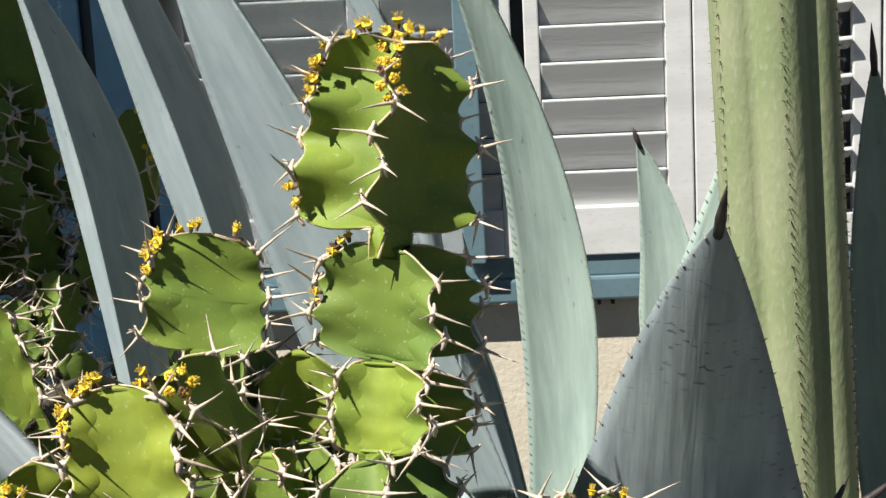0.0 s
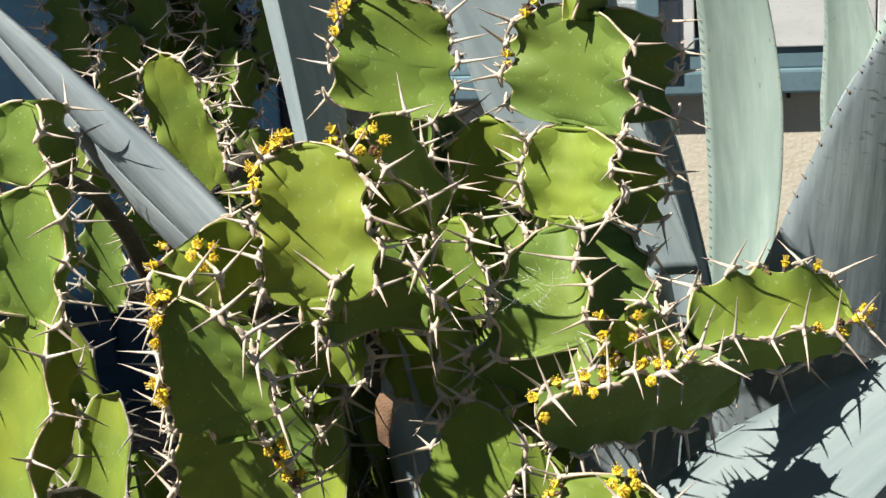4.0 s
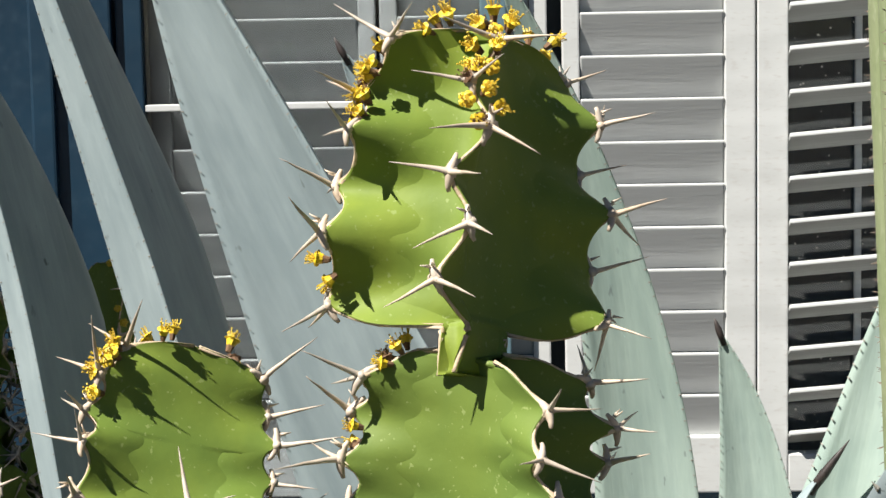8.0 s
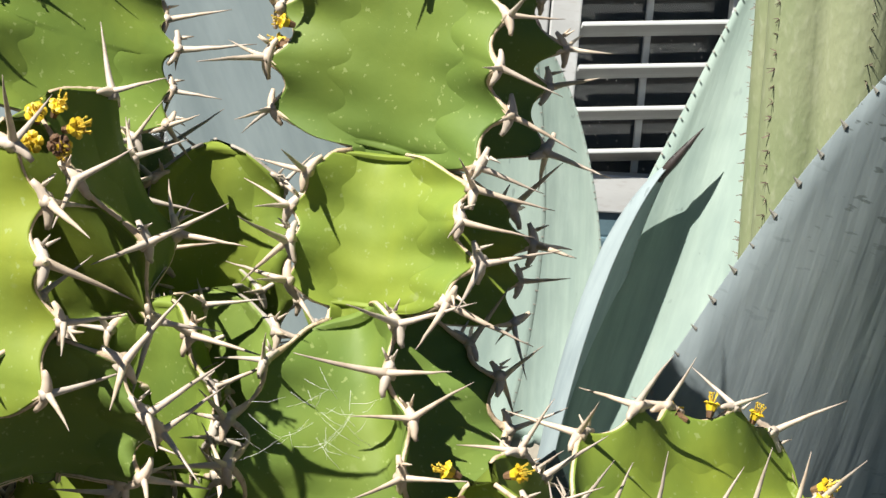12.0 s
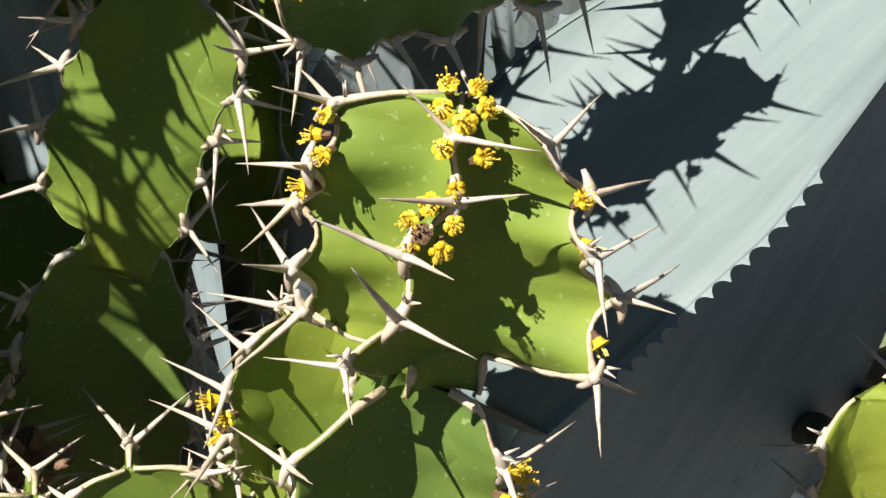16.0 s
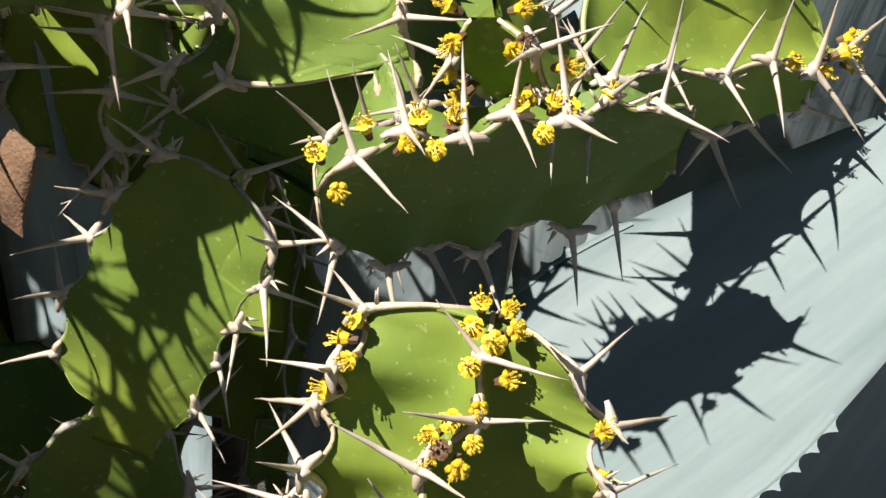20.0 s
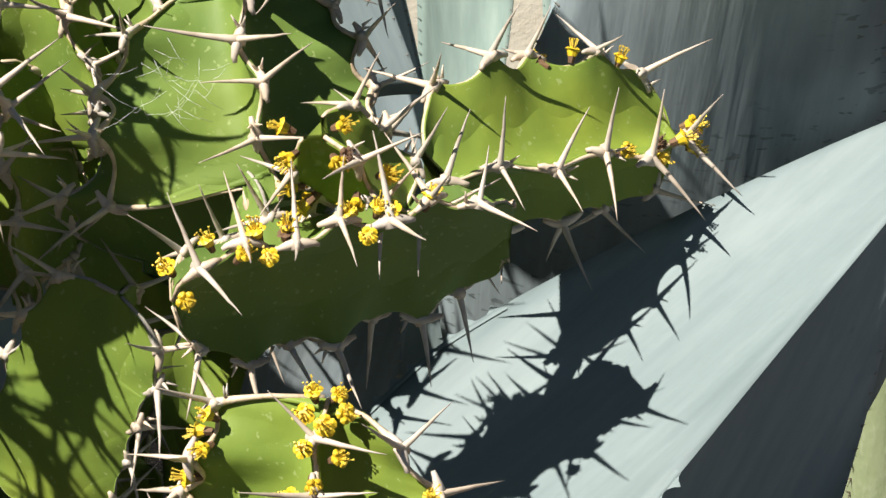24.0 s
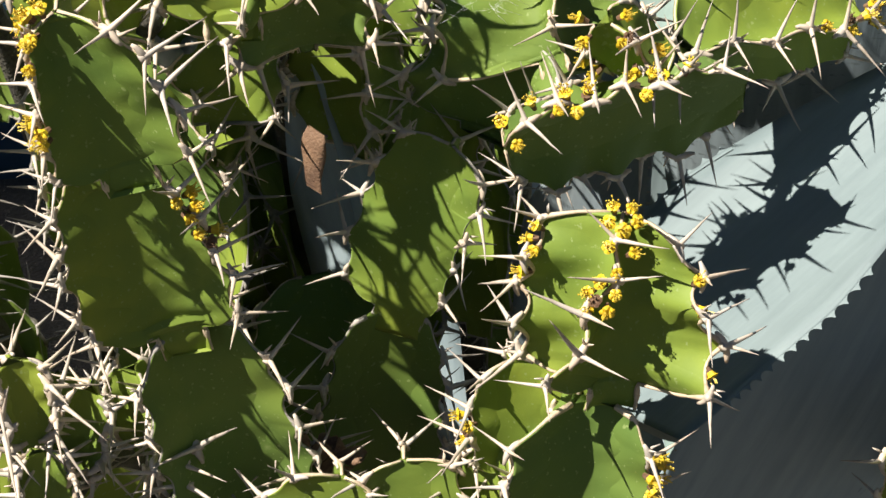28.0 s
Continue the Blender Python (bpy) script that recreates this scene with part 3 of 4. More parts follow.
PITCH = 0.0736
shutter(0.160, 0.406, 0.75, 2.33, 0.030, 0.0525, PITCH, 0.887, -74, False, "closed white louvred shutter with weathered slats")
shutter(0.514, 0.773, 0.75, 2.33, 0.0525, 0.055, PITCH, 0.854, -23, True, "open white louvred shutter with dark glass behind", 4.5)
shutter(-0.542, -0.217, 0.75, 2.33, 0.035, 0.030, PITCH, 0.887, -72, False, "closed louvred shutter behind glass in grey shade")
shutter(-0.150, 0.075, 0.75, 2.33, 0.030, 0.030, PITCH, 0.887, -72, False, "closed louvred shutter behind glass in grey shade")
shutter(0.888, 1.25, 0.75, 2.33, 0.055, 0.035, PITCH, 0.854, -23, True, "open white louvred shutter with dark glass behind", 4.5)
GLASS_L, GLASS_R = -0.582, -0.008
slab("glass_pane", GLASS_L, GLASS_R, WALL_Y - 0.030, WALL_Y - 0.026, 0.75, 2.33, SHADE_GLASS, window, 0).visible_shadow = False
slab("sash_stile", GLASS_L - 0.045, GLASS_L, WALL_Y - 0.045, WALL_Y - 0.014, 0.75, 2.33, NAVY, window, 0.003)
slab("sash_stile", GLASS_R, GLASS_R + 0.045, WALL_Y - 0.045, WALL_Y - 0.014, 0.75, 2.33, TEAL, window, 0.003)
slab("meeting_rail", GLASS_L, GLASS_R, WALL_Y - 0.043, WALL_Y - 0.031, 1.433, 1.445, WHITE, window, 0.002)
door = thing("door_1", (-1.0, WALL_Y, 0.0), "dark navy painted timber door beside the window", "door", kind="structure")
slab("door_panel", -2.2, GLASS_L - 0.05, WALL_Y - 0.06, WALL_Y + 0.02, 0.0, 2.4, NAVY, door, 0.004)
for edge in (-1.15, -0.75):
    slab("door_moulding", edge - 0.02, edge + 0.02, WALL_Y - 0.075, WALL_Y - 0.0605, 0.1, 2.3, NAVY, door, 0.005)
window_glass = slab("glass_pane", 0.514, 0.773, WALL_Y + 0.075, WALL_Y + 0.079, 0.76, 2.3, GLASS, window, 0)
srng = random.Random(5)
sv, sf = [], []
for i in range(260):
    sx, sz, r = srng.uniform(0.514, 0.773), srng.uniform(0.8, 1.9), srng.uniform(0.0006, 0.0016)
    o = len(sv)
    sv += [(sx - r, WALL_Y + 0.0745, sz - r), (sx + r, WALL_Y + 0.0745, sz - r), (sx + r, WALL_Y + 0.0745, sz + r * 1.4), (sx - r, WALL_Y + 0.0745, sz + r), (sx, WALL_Y + 0.0735, sz)]
    sf += [(o, o + 1, o + 4), (o + 1, o + 2, o + 4), (o + 2, o + 3, o + 4), (o + 3, o, o + 4)]
part_of("paint_specks", mesh_from("paint_specks", sv, sf, WHITE, False), window, Matrix.Translation(-window.location), "tiny white paint specks on the glass")["kind"] = "stuff"
for bx in (0.247, 0.262, 0.290, 0.42, 0.61):
    slab("bolt", bx - 0.004, bx + 0.004, WALL_Y + 0.004, WALL_Y + 0.03, SILL - 0.014, SILL - 0.004, TIP, window, 0.001, "small rusty bolt under the sill")



# added shade canopy, unseen, that keeps the sun off the bed by the door
canopy = thing("canopy", (-2.2, 1.1, 0.0), "added unseen navy canopy on four posts, to shade the bed", "canopy", kind="structure")
slab("canopy_roof", -3.4, -0.95, 0.62, 1.70, 2.45, 2.53, NAVY, canopy, 0.01)
for px, py in ((-3.3, 0.68), (-3.3, 1.64), (-1.01, 0.68), (-1.01, 1.64)):
    slab("post", px - 0.04, px + 0.04, py - 0.04, py + 0.04, 0.0, 2.449, NAVY, canopy, 0.004)

# ---- plants ----
main = thing("euphorbia", (0.020, 0.050, 0.000), "many-stemmed spiny green euphorbia in yellow flower", "euphorbia", "")
stalk(main, (0.028, 0.122, 1.453), (0.041, 0.172, 1.607), 0, 0, 6, crown=0.10, blooms='b0 b3 b4 b4 b5 a3 a4 a4 a5 a5 c5', seed=1, zig=0.16, bay=0.06, droop=0.24, lobes=0.11, fins=((112, 95, 0.036, 0.043, 0.026), (182, 166, 0.078, 0.074, 0.050), (333, 318, 0.064, 0.070, 0.050)))
stalk(main, (0.018, 0.128, 1.364), (0.027, 0.124, 1.461), 0, 0, 4, end=False, blooms='b3 b1', zig=0.09, old_or_shaded=True, seed=2, lobes=0.17, fins=((50, 40, 0.058, 0.058, 0.042), (178, 198, 0.058, 0.058, 0.050), (344, 336, 0.078, 0.078, 0.060)))
stalk(main, (0.011, 0.103, 1.301), (0.018, 0.126, 1.373), 0, 0, 4, end=False, zig=0.09, seed=3, lobes=0.14, fins=((45, 58, 0.047, 0.062, 0.052), (170, 163, 0.038, 0.038, 0.036), (342, 342, 0.070, 0.076, 0.060)))
stalk(main, (0.036, 0.048, 1.226), (0.011, 0.103, 1.308), 0, 0, 4, end=False, zig=0.09, old_or_shaded=True, seed=4, lobes=0.14, fins=((100, 75, 0.036, 0.040, 0.036), (170, 160, 0.086, 0.074, 0.040), (345, 350, 0.060, 0.056, 0.046)))
stalk(main, (-0.011, 0.075, 1.180), (0.006, 0.070, 1.245), 0.0606, 55, 3, end=False, old_or_shaded=True, seed=5, neck=0.4, old=True)
stalk(main, (-0.124, 0.175, 1.358), (-0.116, 0.228, 1.449), 0, 0, 5, blooms='b2 b3 b3 b4 a4', zig=0.09, seed=6, lobes=0.14, fins=((-10, -42, 0.046, 0.050, 0.046), (155, 150, 0.056, 0.054, 0.040), (245, 240, 0.045, 0.045, 0.040)))
stalk(main, (-0.097, 0.200, 1.289), (-0.112, 0.220, 1.361), 0.0577, 70, 3, end=False, old_or_shaded=True, seed=7, neck=0.4)
west = thing("euphorbia", (-0.200, -0.020, 0.000), "spiny green euphorbia stems with dense yellow flowers", "euphorbia", "")
stalk(west, (-0.148, -0.022, 1.285), (-0.153, 0.002, 1.404), 0, 0, 5, blooms='b2 b3 b3 b4 c4 c3 b4 c3', zig=0.09, seed=8, lobes=0.15, fins=((12, 24, 0.045, 0.048, 0.036), (146, 160, 0.042, 0.044, 0.034), (222, 215, 0.058, 0.060, 0.045)))
stalk(west, (-0.078, 0.060, 1.315), (-0.122, 0.030, 1.403), 0.0403, 60, 3, blooms='a2 b2', seed=108)
stalk(west, (-0.112, 0.014, 1.264), (-0.113, -0.014, 1.330), 0.0480, 20, 5, end=False, old_or_shaded=True, seed=9)
stalk(west, (-0.178, 0.080, 1.188), (-0.168, 0.080, 1.296), 0.0501, 20, 4, end=False, seed=10, old=True)
stalk(west, (-0.200, -0.080, 1.230), (-0.224, -0.100, 1.334), 0, 0, 5, blooms='b1 b3 b4 b4', seed=11, lobes=0.13, fins=((20, 30, 0.046, 0.046, 0.038), (158, 140, 0.046, 0.034, 0.024), (260, 260, 0.045, 0.045, 0.04)))
# unseen back wing is stretched so that it shades the low stem behind
stalk(west, (-0.190, -0.040, 1.108), (-0.217, -0.070, 1.243), 0, 0, 5, end=False, blooms='a3 a3 a2', seed=12, lobes=0.13, fins=((22, 26, 0.046, 0.048, 0.034), (146, 152, 0.050, 0.050, 0.036), (262, 258, 0.085, 0.095, 0.06)))
stalk(west, (-0.205, 0.000, 1.277), (-0.235, -0.020, 1.340), 0.0468, 60, 3, blooms='b1 b2 a2', seed=113)
stalk(west, (-0.363, 0.020, 1.267), (-0.345, 0.020, 1.370), 0.0461, 50, 4, seed=13, end=False)
stalk(west, (-0.404, 0.020, 1.098), (-0.358, 0.020, 1.276), 0.0497, 60, 5, seed=14, end=False)
stalk(west, (-0.381, 0.100, 1.339), (-0.371, 0.100, 1.409), 0.0458, 60, 3, seed=114, end=False)
arm = thing("euphorbia", (0.100, 0.020, 0.000), "leaning spiny euphorbia branch with yellow flowers", "euphorbia", "")
stalk(arm, (0.130, -0.010, 1.236), (-0.004, -0.052, 1.226), 0, 0, 7, blooms='b1 b2 b4 b5 b6', old_or_shaded=True, seed=15, lobes=0.16, zig=0.10, droop=0.0, bay=0.0, foot=0.02, fins=((195, 195, 0.030, 0.032, 0.025), (290, 286, 0.026, 0.031, 0.024), (462, 455, 0.036, 0.042, 0.032)))
stalk(arm, (0.098, 0.026, 1.242), (0.214, 0.118, 1.227), 0, 0, 5, blooms='b2 b3 a2 a3 a4', seed=16, lobes=0.16, zig=0.10, droop=0.0, bay=0.0, foot=0.02, fins=((14, 8, 0.026, 0.027, 0.022), (114, 104, 0.044, 0.050, 0.036), (265, 262, 0.028, 0.030, 0.026)))
stalk(arm, (0.089, 0.000, 1.239), (0.053, -0.020, 1.284), 0.0236, 60, 3, blooms='a1 a2 b1 b2', seed=116)
fore = thing("euphorbia", (0.050, -0.100, 0.000), "low spiny euphorbia stems with yellow flowers", "euphorbia", "")
stalk(fore, (0.045, -0.100, 1.094), (0.056, -0.090, 1.203), 0, 0, 5, blooms='c3 c2 b3 b2 b4 a2 a0', seed=17, lobes=0.16, zig=0.12, crown=0.10, bay=0.06, droop=0.24, fins=((24, 34, 0.062, 0.060, 0.034), (142, 94, 0.056, 0.044, 0.018), (188, 180, 0.050, 0.056, 0.042)))
stalk(fore, (0.014, -0.100, 0.970), (0.036, -0.100, 1.097), 0, 0, 5, end=False, blooms='a3 a3 a2 a1', old_or_shaded=True, seed=18, lobes=0.12, fins=((24, 32, 0.058, 0.048, 0.044), (139, 140, 0.056, 0.057, 0.054), (260, 260, 0.05, 0.05, 0.05)))
stalk(fore, (-0.002, -0.050, 1.014), (-0.006, -0.050, 1.094), 0, 0, 4, seed=19, blooms='b1', lobes=0.10, fins=((8, 0, 0.030, 0.036, 0.040), (172, 150, 0.028, 0.030, 0.024), (265, 265, 0.02, 0.02, 0.02)))
stalk(fore, (-0.063, -0.060, 0.930), (-0.071, -0.060, 1.036), 0, 0, 4, seed=20, lobes=0.12, crown=0.12, fins=((-2, 4, 0.040, 0.037, 0.030), (182, 176, 0.032, 0.032, 0.028), (270, 270, 0.03, 0.03, 0.03)))
stalk(fore, (-0.138, -0.070, 0.945), (-0.107, -0.068, 1.032), 0, 0, 4, seed=21, lobes=0.12, fins=((-5, 5, 0.026, 0.028, 0.022), (182, 176, 0.044, 0.044, 0.030), (270, 270, 0.03, 0.03, 0.03)))
stalk(fore, (-0.078, 0.046, 1.062), (-0.035, 0.028, 1.194), 0, 0, 5, seed=22, lobes=0.13, old=True, fins=((-10, 40, 0.028, 0.025, 0.036), (198, 214, 0.040, 0.045, 0.038), (280, 285, 0.03, 0.03, 0.03)))
stalk(fore, (-0.023, -0.050, 0.962), (-0.017, -0.050, 1.038), 0.0271, 60, 4, seed=132, blooms='a2')
stalk(main, (-0.061, 0.140, 1.215), (-0.073, 0.140, 1.301), 0.0371, 60, 4, seed=123, end=False)
stalk(main, (-0.092, 0.120, 1.149), (-0.099, 0.120, 1.268), 0.0468, 75, 5, seed=124, end=False)
stalk(main, (-0.045, 0.170, 1.103), (-0.053, 0.170, 1.193), 0.0346, 20, 4, seed=125, end=False, old=True)
stalk(main, (-0.039, 0.220, 1.215), (-0.048, 0.220, 1.296), 0.0296, 45, 4, seed=128, end=False, old=True)
stalk(main, (-0.059, 0.220, 1.243), (-0.056, 0.220, 1.355), 0.0488, 20, 4, seed=129, end=False, old=True)
stalk(main, (-0.090, 0.240, 1.216), (-0.088, 0.240, 1.312), 0.0497, 70, 4, old_or_shaded=True, seed=130, end=False, old=True)
stalk(main, (-0.049, 0.180, 1.201), (-0.047, 0.180, 1.295), 0.0481, 50, 4, old_or_shaded=True, seed=131, end=False, old=True)
stalk(main, (-0.089, 0.200, 1.162), (-0.088, 0.200, 1.287), 0.0514, 35, 4, seed=126, end=False, old=True)
stalk(main, (-0.121, 0.260, 1.193), (-0.118, 0.260, 1.301), 0.0461, 80, 4, seed=127, end=False, old=True)
stalk(fore, (-0.130, 0.120, 0.915), (-0.128, 0.160, 1.045), 0, 0, 4, end=False, old_or_shaded=True, seed=23, lobes=0.13, fins=((25, 39, 0.052, 0.062, 0.046), (164, 164, 0.055, 0.058, 0.046), (270, 270, 0.04, 0.04, 0.04)))
# added stem, hidden behind the front ones, to throw shade on the low stem
stalk(west, (-0.228, 0.085, 1.090), (-0.252, 0.070, 1.262), 0, 0, 5, end=False, old_or_shaded=True, seed=53, lobes=0.13, fins=((10, 20, 0.060, 0.066, 0.05), (130, 140, 0.05, 0.055, 0.045), (255, 255, 0.06, 0.06, 0.05)))
stalk(west, (-0.162, 0.000, 0.955), (-0.189, -0.038, 1.122), 0, 0, 5, end=False, old_or_shaded=True, old=True, seed=54, lobes=0.15, fins=((15, 15, 0.046, 0.050, 0.04), (140, 140, 0.050, 0.054, 0.045), (262, 262, 0.06, 0.06, 0.05)))
stalk(west, (-0.212, 0.105, 0.930), (-0.228, 0.085, 1.102), 0, 0, 5, end=False, old_or_shaded=True, old=True, seed=55, lobes=0.15, fins=((10, 20, 0.05, 0.05, 0.05), (130, 140, 0.05, 0.05, 0.045), (255, 255, 0.05, 0.05, 0.05)))
stalk(fore, (-0.098, 0.078, 0.915), (-0.079, 0.050, 1.074), 0, 0, 5, end=False, old_or_shaded=True, old=True, seed=56, lobes=0.15, fins=((20, 10, 0.04, 0.042, 0.034), (150, 165, 0.042, 0.045, 0.036), (265, 265, 0.04, 0.04, 0.03)))
stalk(fore, (-0.187, 0.120, 1.149), (-0.165, 0.120, 1.217), 0.0318, 60, 3, seed=24)
back = thing("euphorbia", (-0.500, 0.800, 0.000), "dark green spiny euphorbia in the shade", "euphorbia", "")
stalk(back, (-0.306, 0.350, 1.250), (-0.342, 0.350, 1.378), 0, 0, 5, seed=30, lobes=0.2, zig=0.12, fins=((-6, 6, 0.020, 0.024, 0.018), (176, 168, 0.030, 0.034, 0.024), (268, 268, 0.03, 0.03, 0.02)))
# the deep skin carries the shade on these back stems
stalk(back, (-0.507, 1.250, 1.350), (-0.509, 1.250, 1.518), 0, 0, 6, old_or_shaded=True, seed=51, lobes=0.16, zig=0.12, fins=((30, 20, 0.046, 0.050, 0.034), (150, 160, 0.046, 0.050, 0.034), (270, 270, 0.04, 0.04, 0.03)))
stalk(back, (-0.515, 1.270, 1.200), (-0.505, 1.250, 1.362), 0, 0, 5, end=False, old_or_shaded=True, seed=52, lobes=0.16, zig=0.12, fins=((40, 30, 0.050, 0.055, 0.04), (160, 160, 0.050, 0.055, 0.04), (270, 270, 0.04, 0.04, 0.03)))
stalk(back, (-0.537, 1.230, 1.217), (-0.538, 1.230, 1.386), 0.0406, 20, 5, old_or_shaded=True, seed=31, lobes=0.34, old=False, neck=0.25, spine=1.1)
stalk(back, (-0.589, 1.210, 1.126), (-0.561, 1.210, 1.269), 0.0436, 57, 5, old_or_shaded=True, seed=32, lobes=0.34, old=True, neck=0.25, spine=1.1)
stalk(back, (-0.502, 1.217, 1.125), (-0.507, 1.217, 1.262), 0.0409, 94, 5, old_or_shaded=True, seed=33, lobes=0.34, old=True, neck=0.25, spine=1.1)
stalk(back, (-0.643, 1.200, 1.070), (-0.614, 1.200, 1.200), 0.0384, 131, 5, old_or_shaded=True, seed=34, lobes=0.34, old=False, neck=0.25, spine=1.1)
stalk(back, (-0.677, 1.205, 1.135), (-0.681, 1.205, 1.265), 0.0409, 48, 5, old_or_shaded=True, seed=35, lobes=0.34, old=True, neck=0.25, spine=1.1)
stalk(back, (-0.488, 1.180, 1.048), (-0.464, 1.180, 1.168), 0.0406, 85, 5, old_or_shaded=True, seed=36, lobes=0.34, old=True, neck=0.25, spine=1.1)
stalk(back, (-0.532, 1.180, 0.998), (-0.537, 1.180, 1.135), 0.0436, 122, 5, old_or_shaded=True, seed=37, lobes=0.34, old=False, neck=0.25, spine=1.1)
stalk(back, (-0.431, 1.205, 1.133), (-0.408, 1.205, 1.253), 0.0324, 39, 5, old_or_shaded=True, seed=38, lobes=0.34, old=True, neck=0.25, spine=1.1)
stalk(back, (-0.664, 1.155, 0.978), (-0.667, 1.155, 1.117), 0.0461, 76, 5, old_or_shaded=True, seed=39, lobes=0.34, old=True, neck=0.25, spine=1.1)
stalk(back, (-0.604, 1.143, 0.929), (-0.578, 1.143, 1.053), 0.0434, 113, 5, old_or_shaded=True, seed=40, lobes=0.34, old=False, neck=0.25, spine=1.1)
stalk(back, (-0.436, 1.135, 0.938), (-0.441, 1.135, 1.077), 0.0431, 30, 5, old_or_shaded=True, seed=41, lobes=0.34, old=True, neck=0.25, spine=1.1)
stalk(back, (-0.549, 1.243, 1.269), (-0.521, 1.243, 1.408), 0.0325, 67, 5, old_or_shaded=True, seed=42, lobes=0.34, old=True, neck=0.25, spine=1.1)
stalk(back, (-0.496, 1.130, 0.888), (-0.501, 1.130, 1.013), 0.0433, 104, 5, old_or_shaded=True, seed=43, lobes=0.34, old=False, neck=0.25, spine=1.1)
stalk(back, (-0.644, 1.280, 1.196), (-0.645, 1.280, 1.348), 0.0373, 25, 5, old_or_shaded=True, seed=131, lobes=0.34, old=True, neck=0.25, spine=1.15, single=False, end=True)
stalk(back, (-0.607, 1.293, 1.211), (-0.569, 1.293, 1.368), 0.0399, 66, 5, old_or_shaded=True, seed=132, lobes=0.34, old=True, neck=0.25, spine=1.15, single=False, end=False)
stalk(back, (-0.521, 1.267, 1.244), (-0.526, 1.267, 1.386), 0.0368, 107, 5, old_or_shaded=True, seed=133, lobes=0.34, old=True, neck=0.25, spine=1.15, single=False, end=True)
stalk(back, (-0.458, 1.280, 1.216), (-0.425, 1.280, 1.357), 0.0370, 28, 5, old_or_shaded=True, seed=134, lobes=0.34, old=True, neck=0.25, spine=1.15, single=False, end=False)
stalk(back, (-0.625, 1.255, 1.097), (-0.628, 1.255, 1.244), 0.0400, 69, 5, old_or_shaded=True, seed=135, lobes=0.34, old=True, neck=0.25, spine=1.15, single=False, end=True)
stalk(back, (-0.579, 1.267, 1.116), (-0.543, 1.267, 1.260), 0.0427, 110, 5, old_or_shaded=True, seed=136, lobes=0.34, old=True, neck=0.25, spine=1.15, single=False, end=False)
stalk(back, (-0.491, 1.267, 1.092), (-0.498, 1.267, 1.232), 0.0375, 31, 5, old_or_shaded=True, seed=137, lobes=0.34, old=True, neck=0.25, spine=1.15, single=False, end=True)
stalk(back, (-0.456, 1.255, 1.091), (-0.424, 1.255, 1.221), 0.0373, 72, 5, old_or_shaded=True, seed=138, lobes=0.34, old=True, neck=0.25, spine=1.15, single=False, end=False)
stalk(back, (-0.663, 1.230, 0.965), (-0.664, 1.230, 1.115), 0.0432, 113, 5, old_or_shaded=True, seed=139, lobes=0.34, old=True, neck=0.25, spine=1.15, single=False, end=True)
stalk(back, (-0.545, 1.230, 0.965), (-0.511, 1.230, 1.105), 0.0429, 34, 5, old_or_shaded=True, seed=140, lobes=0.34, old=True, neck=0.25, spine=1.15, single=False, end=False)
stalk(back, (-0.457, 1.205, 0.876), (-0.463, 1.205, 1.020), 0.0431, 75, 5, old_or_shaded=True, seed=141, lobes=0.34, old=True, neck=0.25, spine=1.15, single=False, end=True)
stalk(back, (-0.613, 1.192, 0.882), (-0.576, 1.192, 1.031), 0.0430, 116, 5, old_or_shaded=True, seed=142, lobes=0.34, old=True, neck=0.25, spine=1.15, single=False, end=False)
stalk(back, (-0.664, 1.180, 0.815), (-0.665, 1.180, 0.968), 0.0433, 37, 5, old_or_shaded=True, seed=143, lobes=0.34, old=True, neck=0.25, spine=1.15, single=False, end=True)
stalk(back, (-0.422, 1.205, 0.914), (-0.390, 1.205, 1.040), 0.0374, 78, 5, old_or_shaded=True, seed=144, lobes=0.34, old=True, neck=0.25, spine=1.15, single=False, end=False)
stalk(back, (-0.358, 1.230, 0.955), (-0.365, 1.230, 1.088), 0.0322, 119, 5, old_or_shaded=True, seed=145, lobes=0.34, old=True, neck=0.25, spine=1.15, single=False, end=True)
stalk(back, (-0.583, 1.155, 0.757), (-0.547, 1.155, 0.894), 0.0432, 40, 5, old_or_shaded=True, seed=146, lobes=0.34, old=True, neck=0.25, spine=1.15, single=False, end=False)
stalk(back, (-0.360, 1.243, 1.221), (-0.365, 1.243, 1.362), 0.0382, 60, 3, old_or_shaded=True, seed=34, blooms='a1 a2')
low = thing("euphorbia", (0.350, -0.100, 0.000), "small green spiny euphorbia low in the bed", "euphorbia", "")
stalk(low, (0.257, -0.030, 0.940), (0.233, -0.030, 1.026), 0.0358, 60, 3, seed=40)
stalk(low, (0.368, 0.130, 0.861), (0.348, 0.120, 1.026), 0.0363, 60, 4, seed=41)
stalk(low, (0.290, 0.050, 0.916), (0.291, 0.050, 0.997), 0.0292, 40, 3, seed=42)
tangle = thing("euphorbia", (-0.100, -0.020, 0.000), "old euphorbia stems bristling with pale weathered spines", "euphorbia", "")
stalk(tangle, (-0.279, -0.080, 1.070), (-0.281, -0.080, 1.125), 0.0183, 0, 5, seed=60, old=True, neck=0.5, spine=1.15)
stalk(tangle, (-0.272, -0.030, 1.018), (-0.252, -0.030, 1.076), 0.0193, 30, 5, seed=61, old=True, neck=0.5, spine=1.15)
stalk(tangle, (-0.229, 0.000, 1.012), (-0.233, 0.000, 1.072), 0.0198, 60, 5, seed=62, old=True, neck=0.5, spine=1.15)
stalk(tangle, (-0.212, -0.020, 0.984), (-0.194, -0.020, 1.043), 0.0197, 90, 5, seed=63, old=True, neck=0.5, spine=1.15)
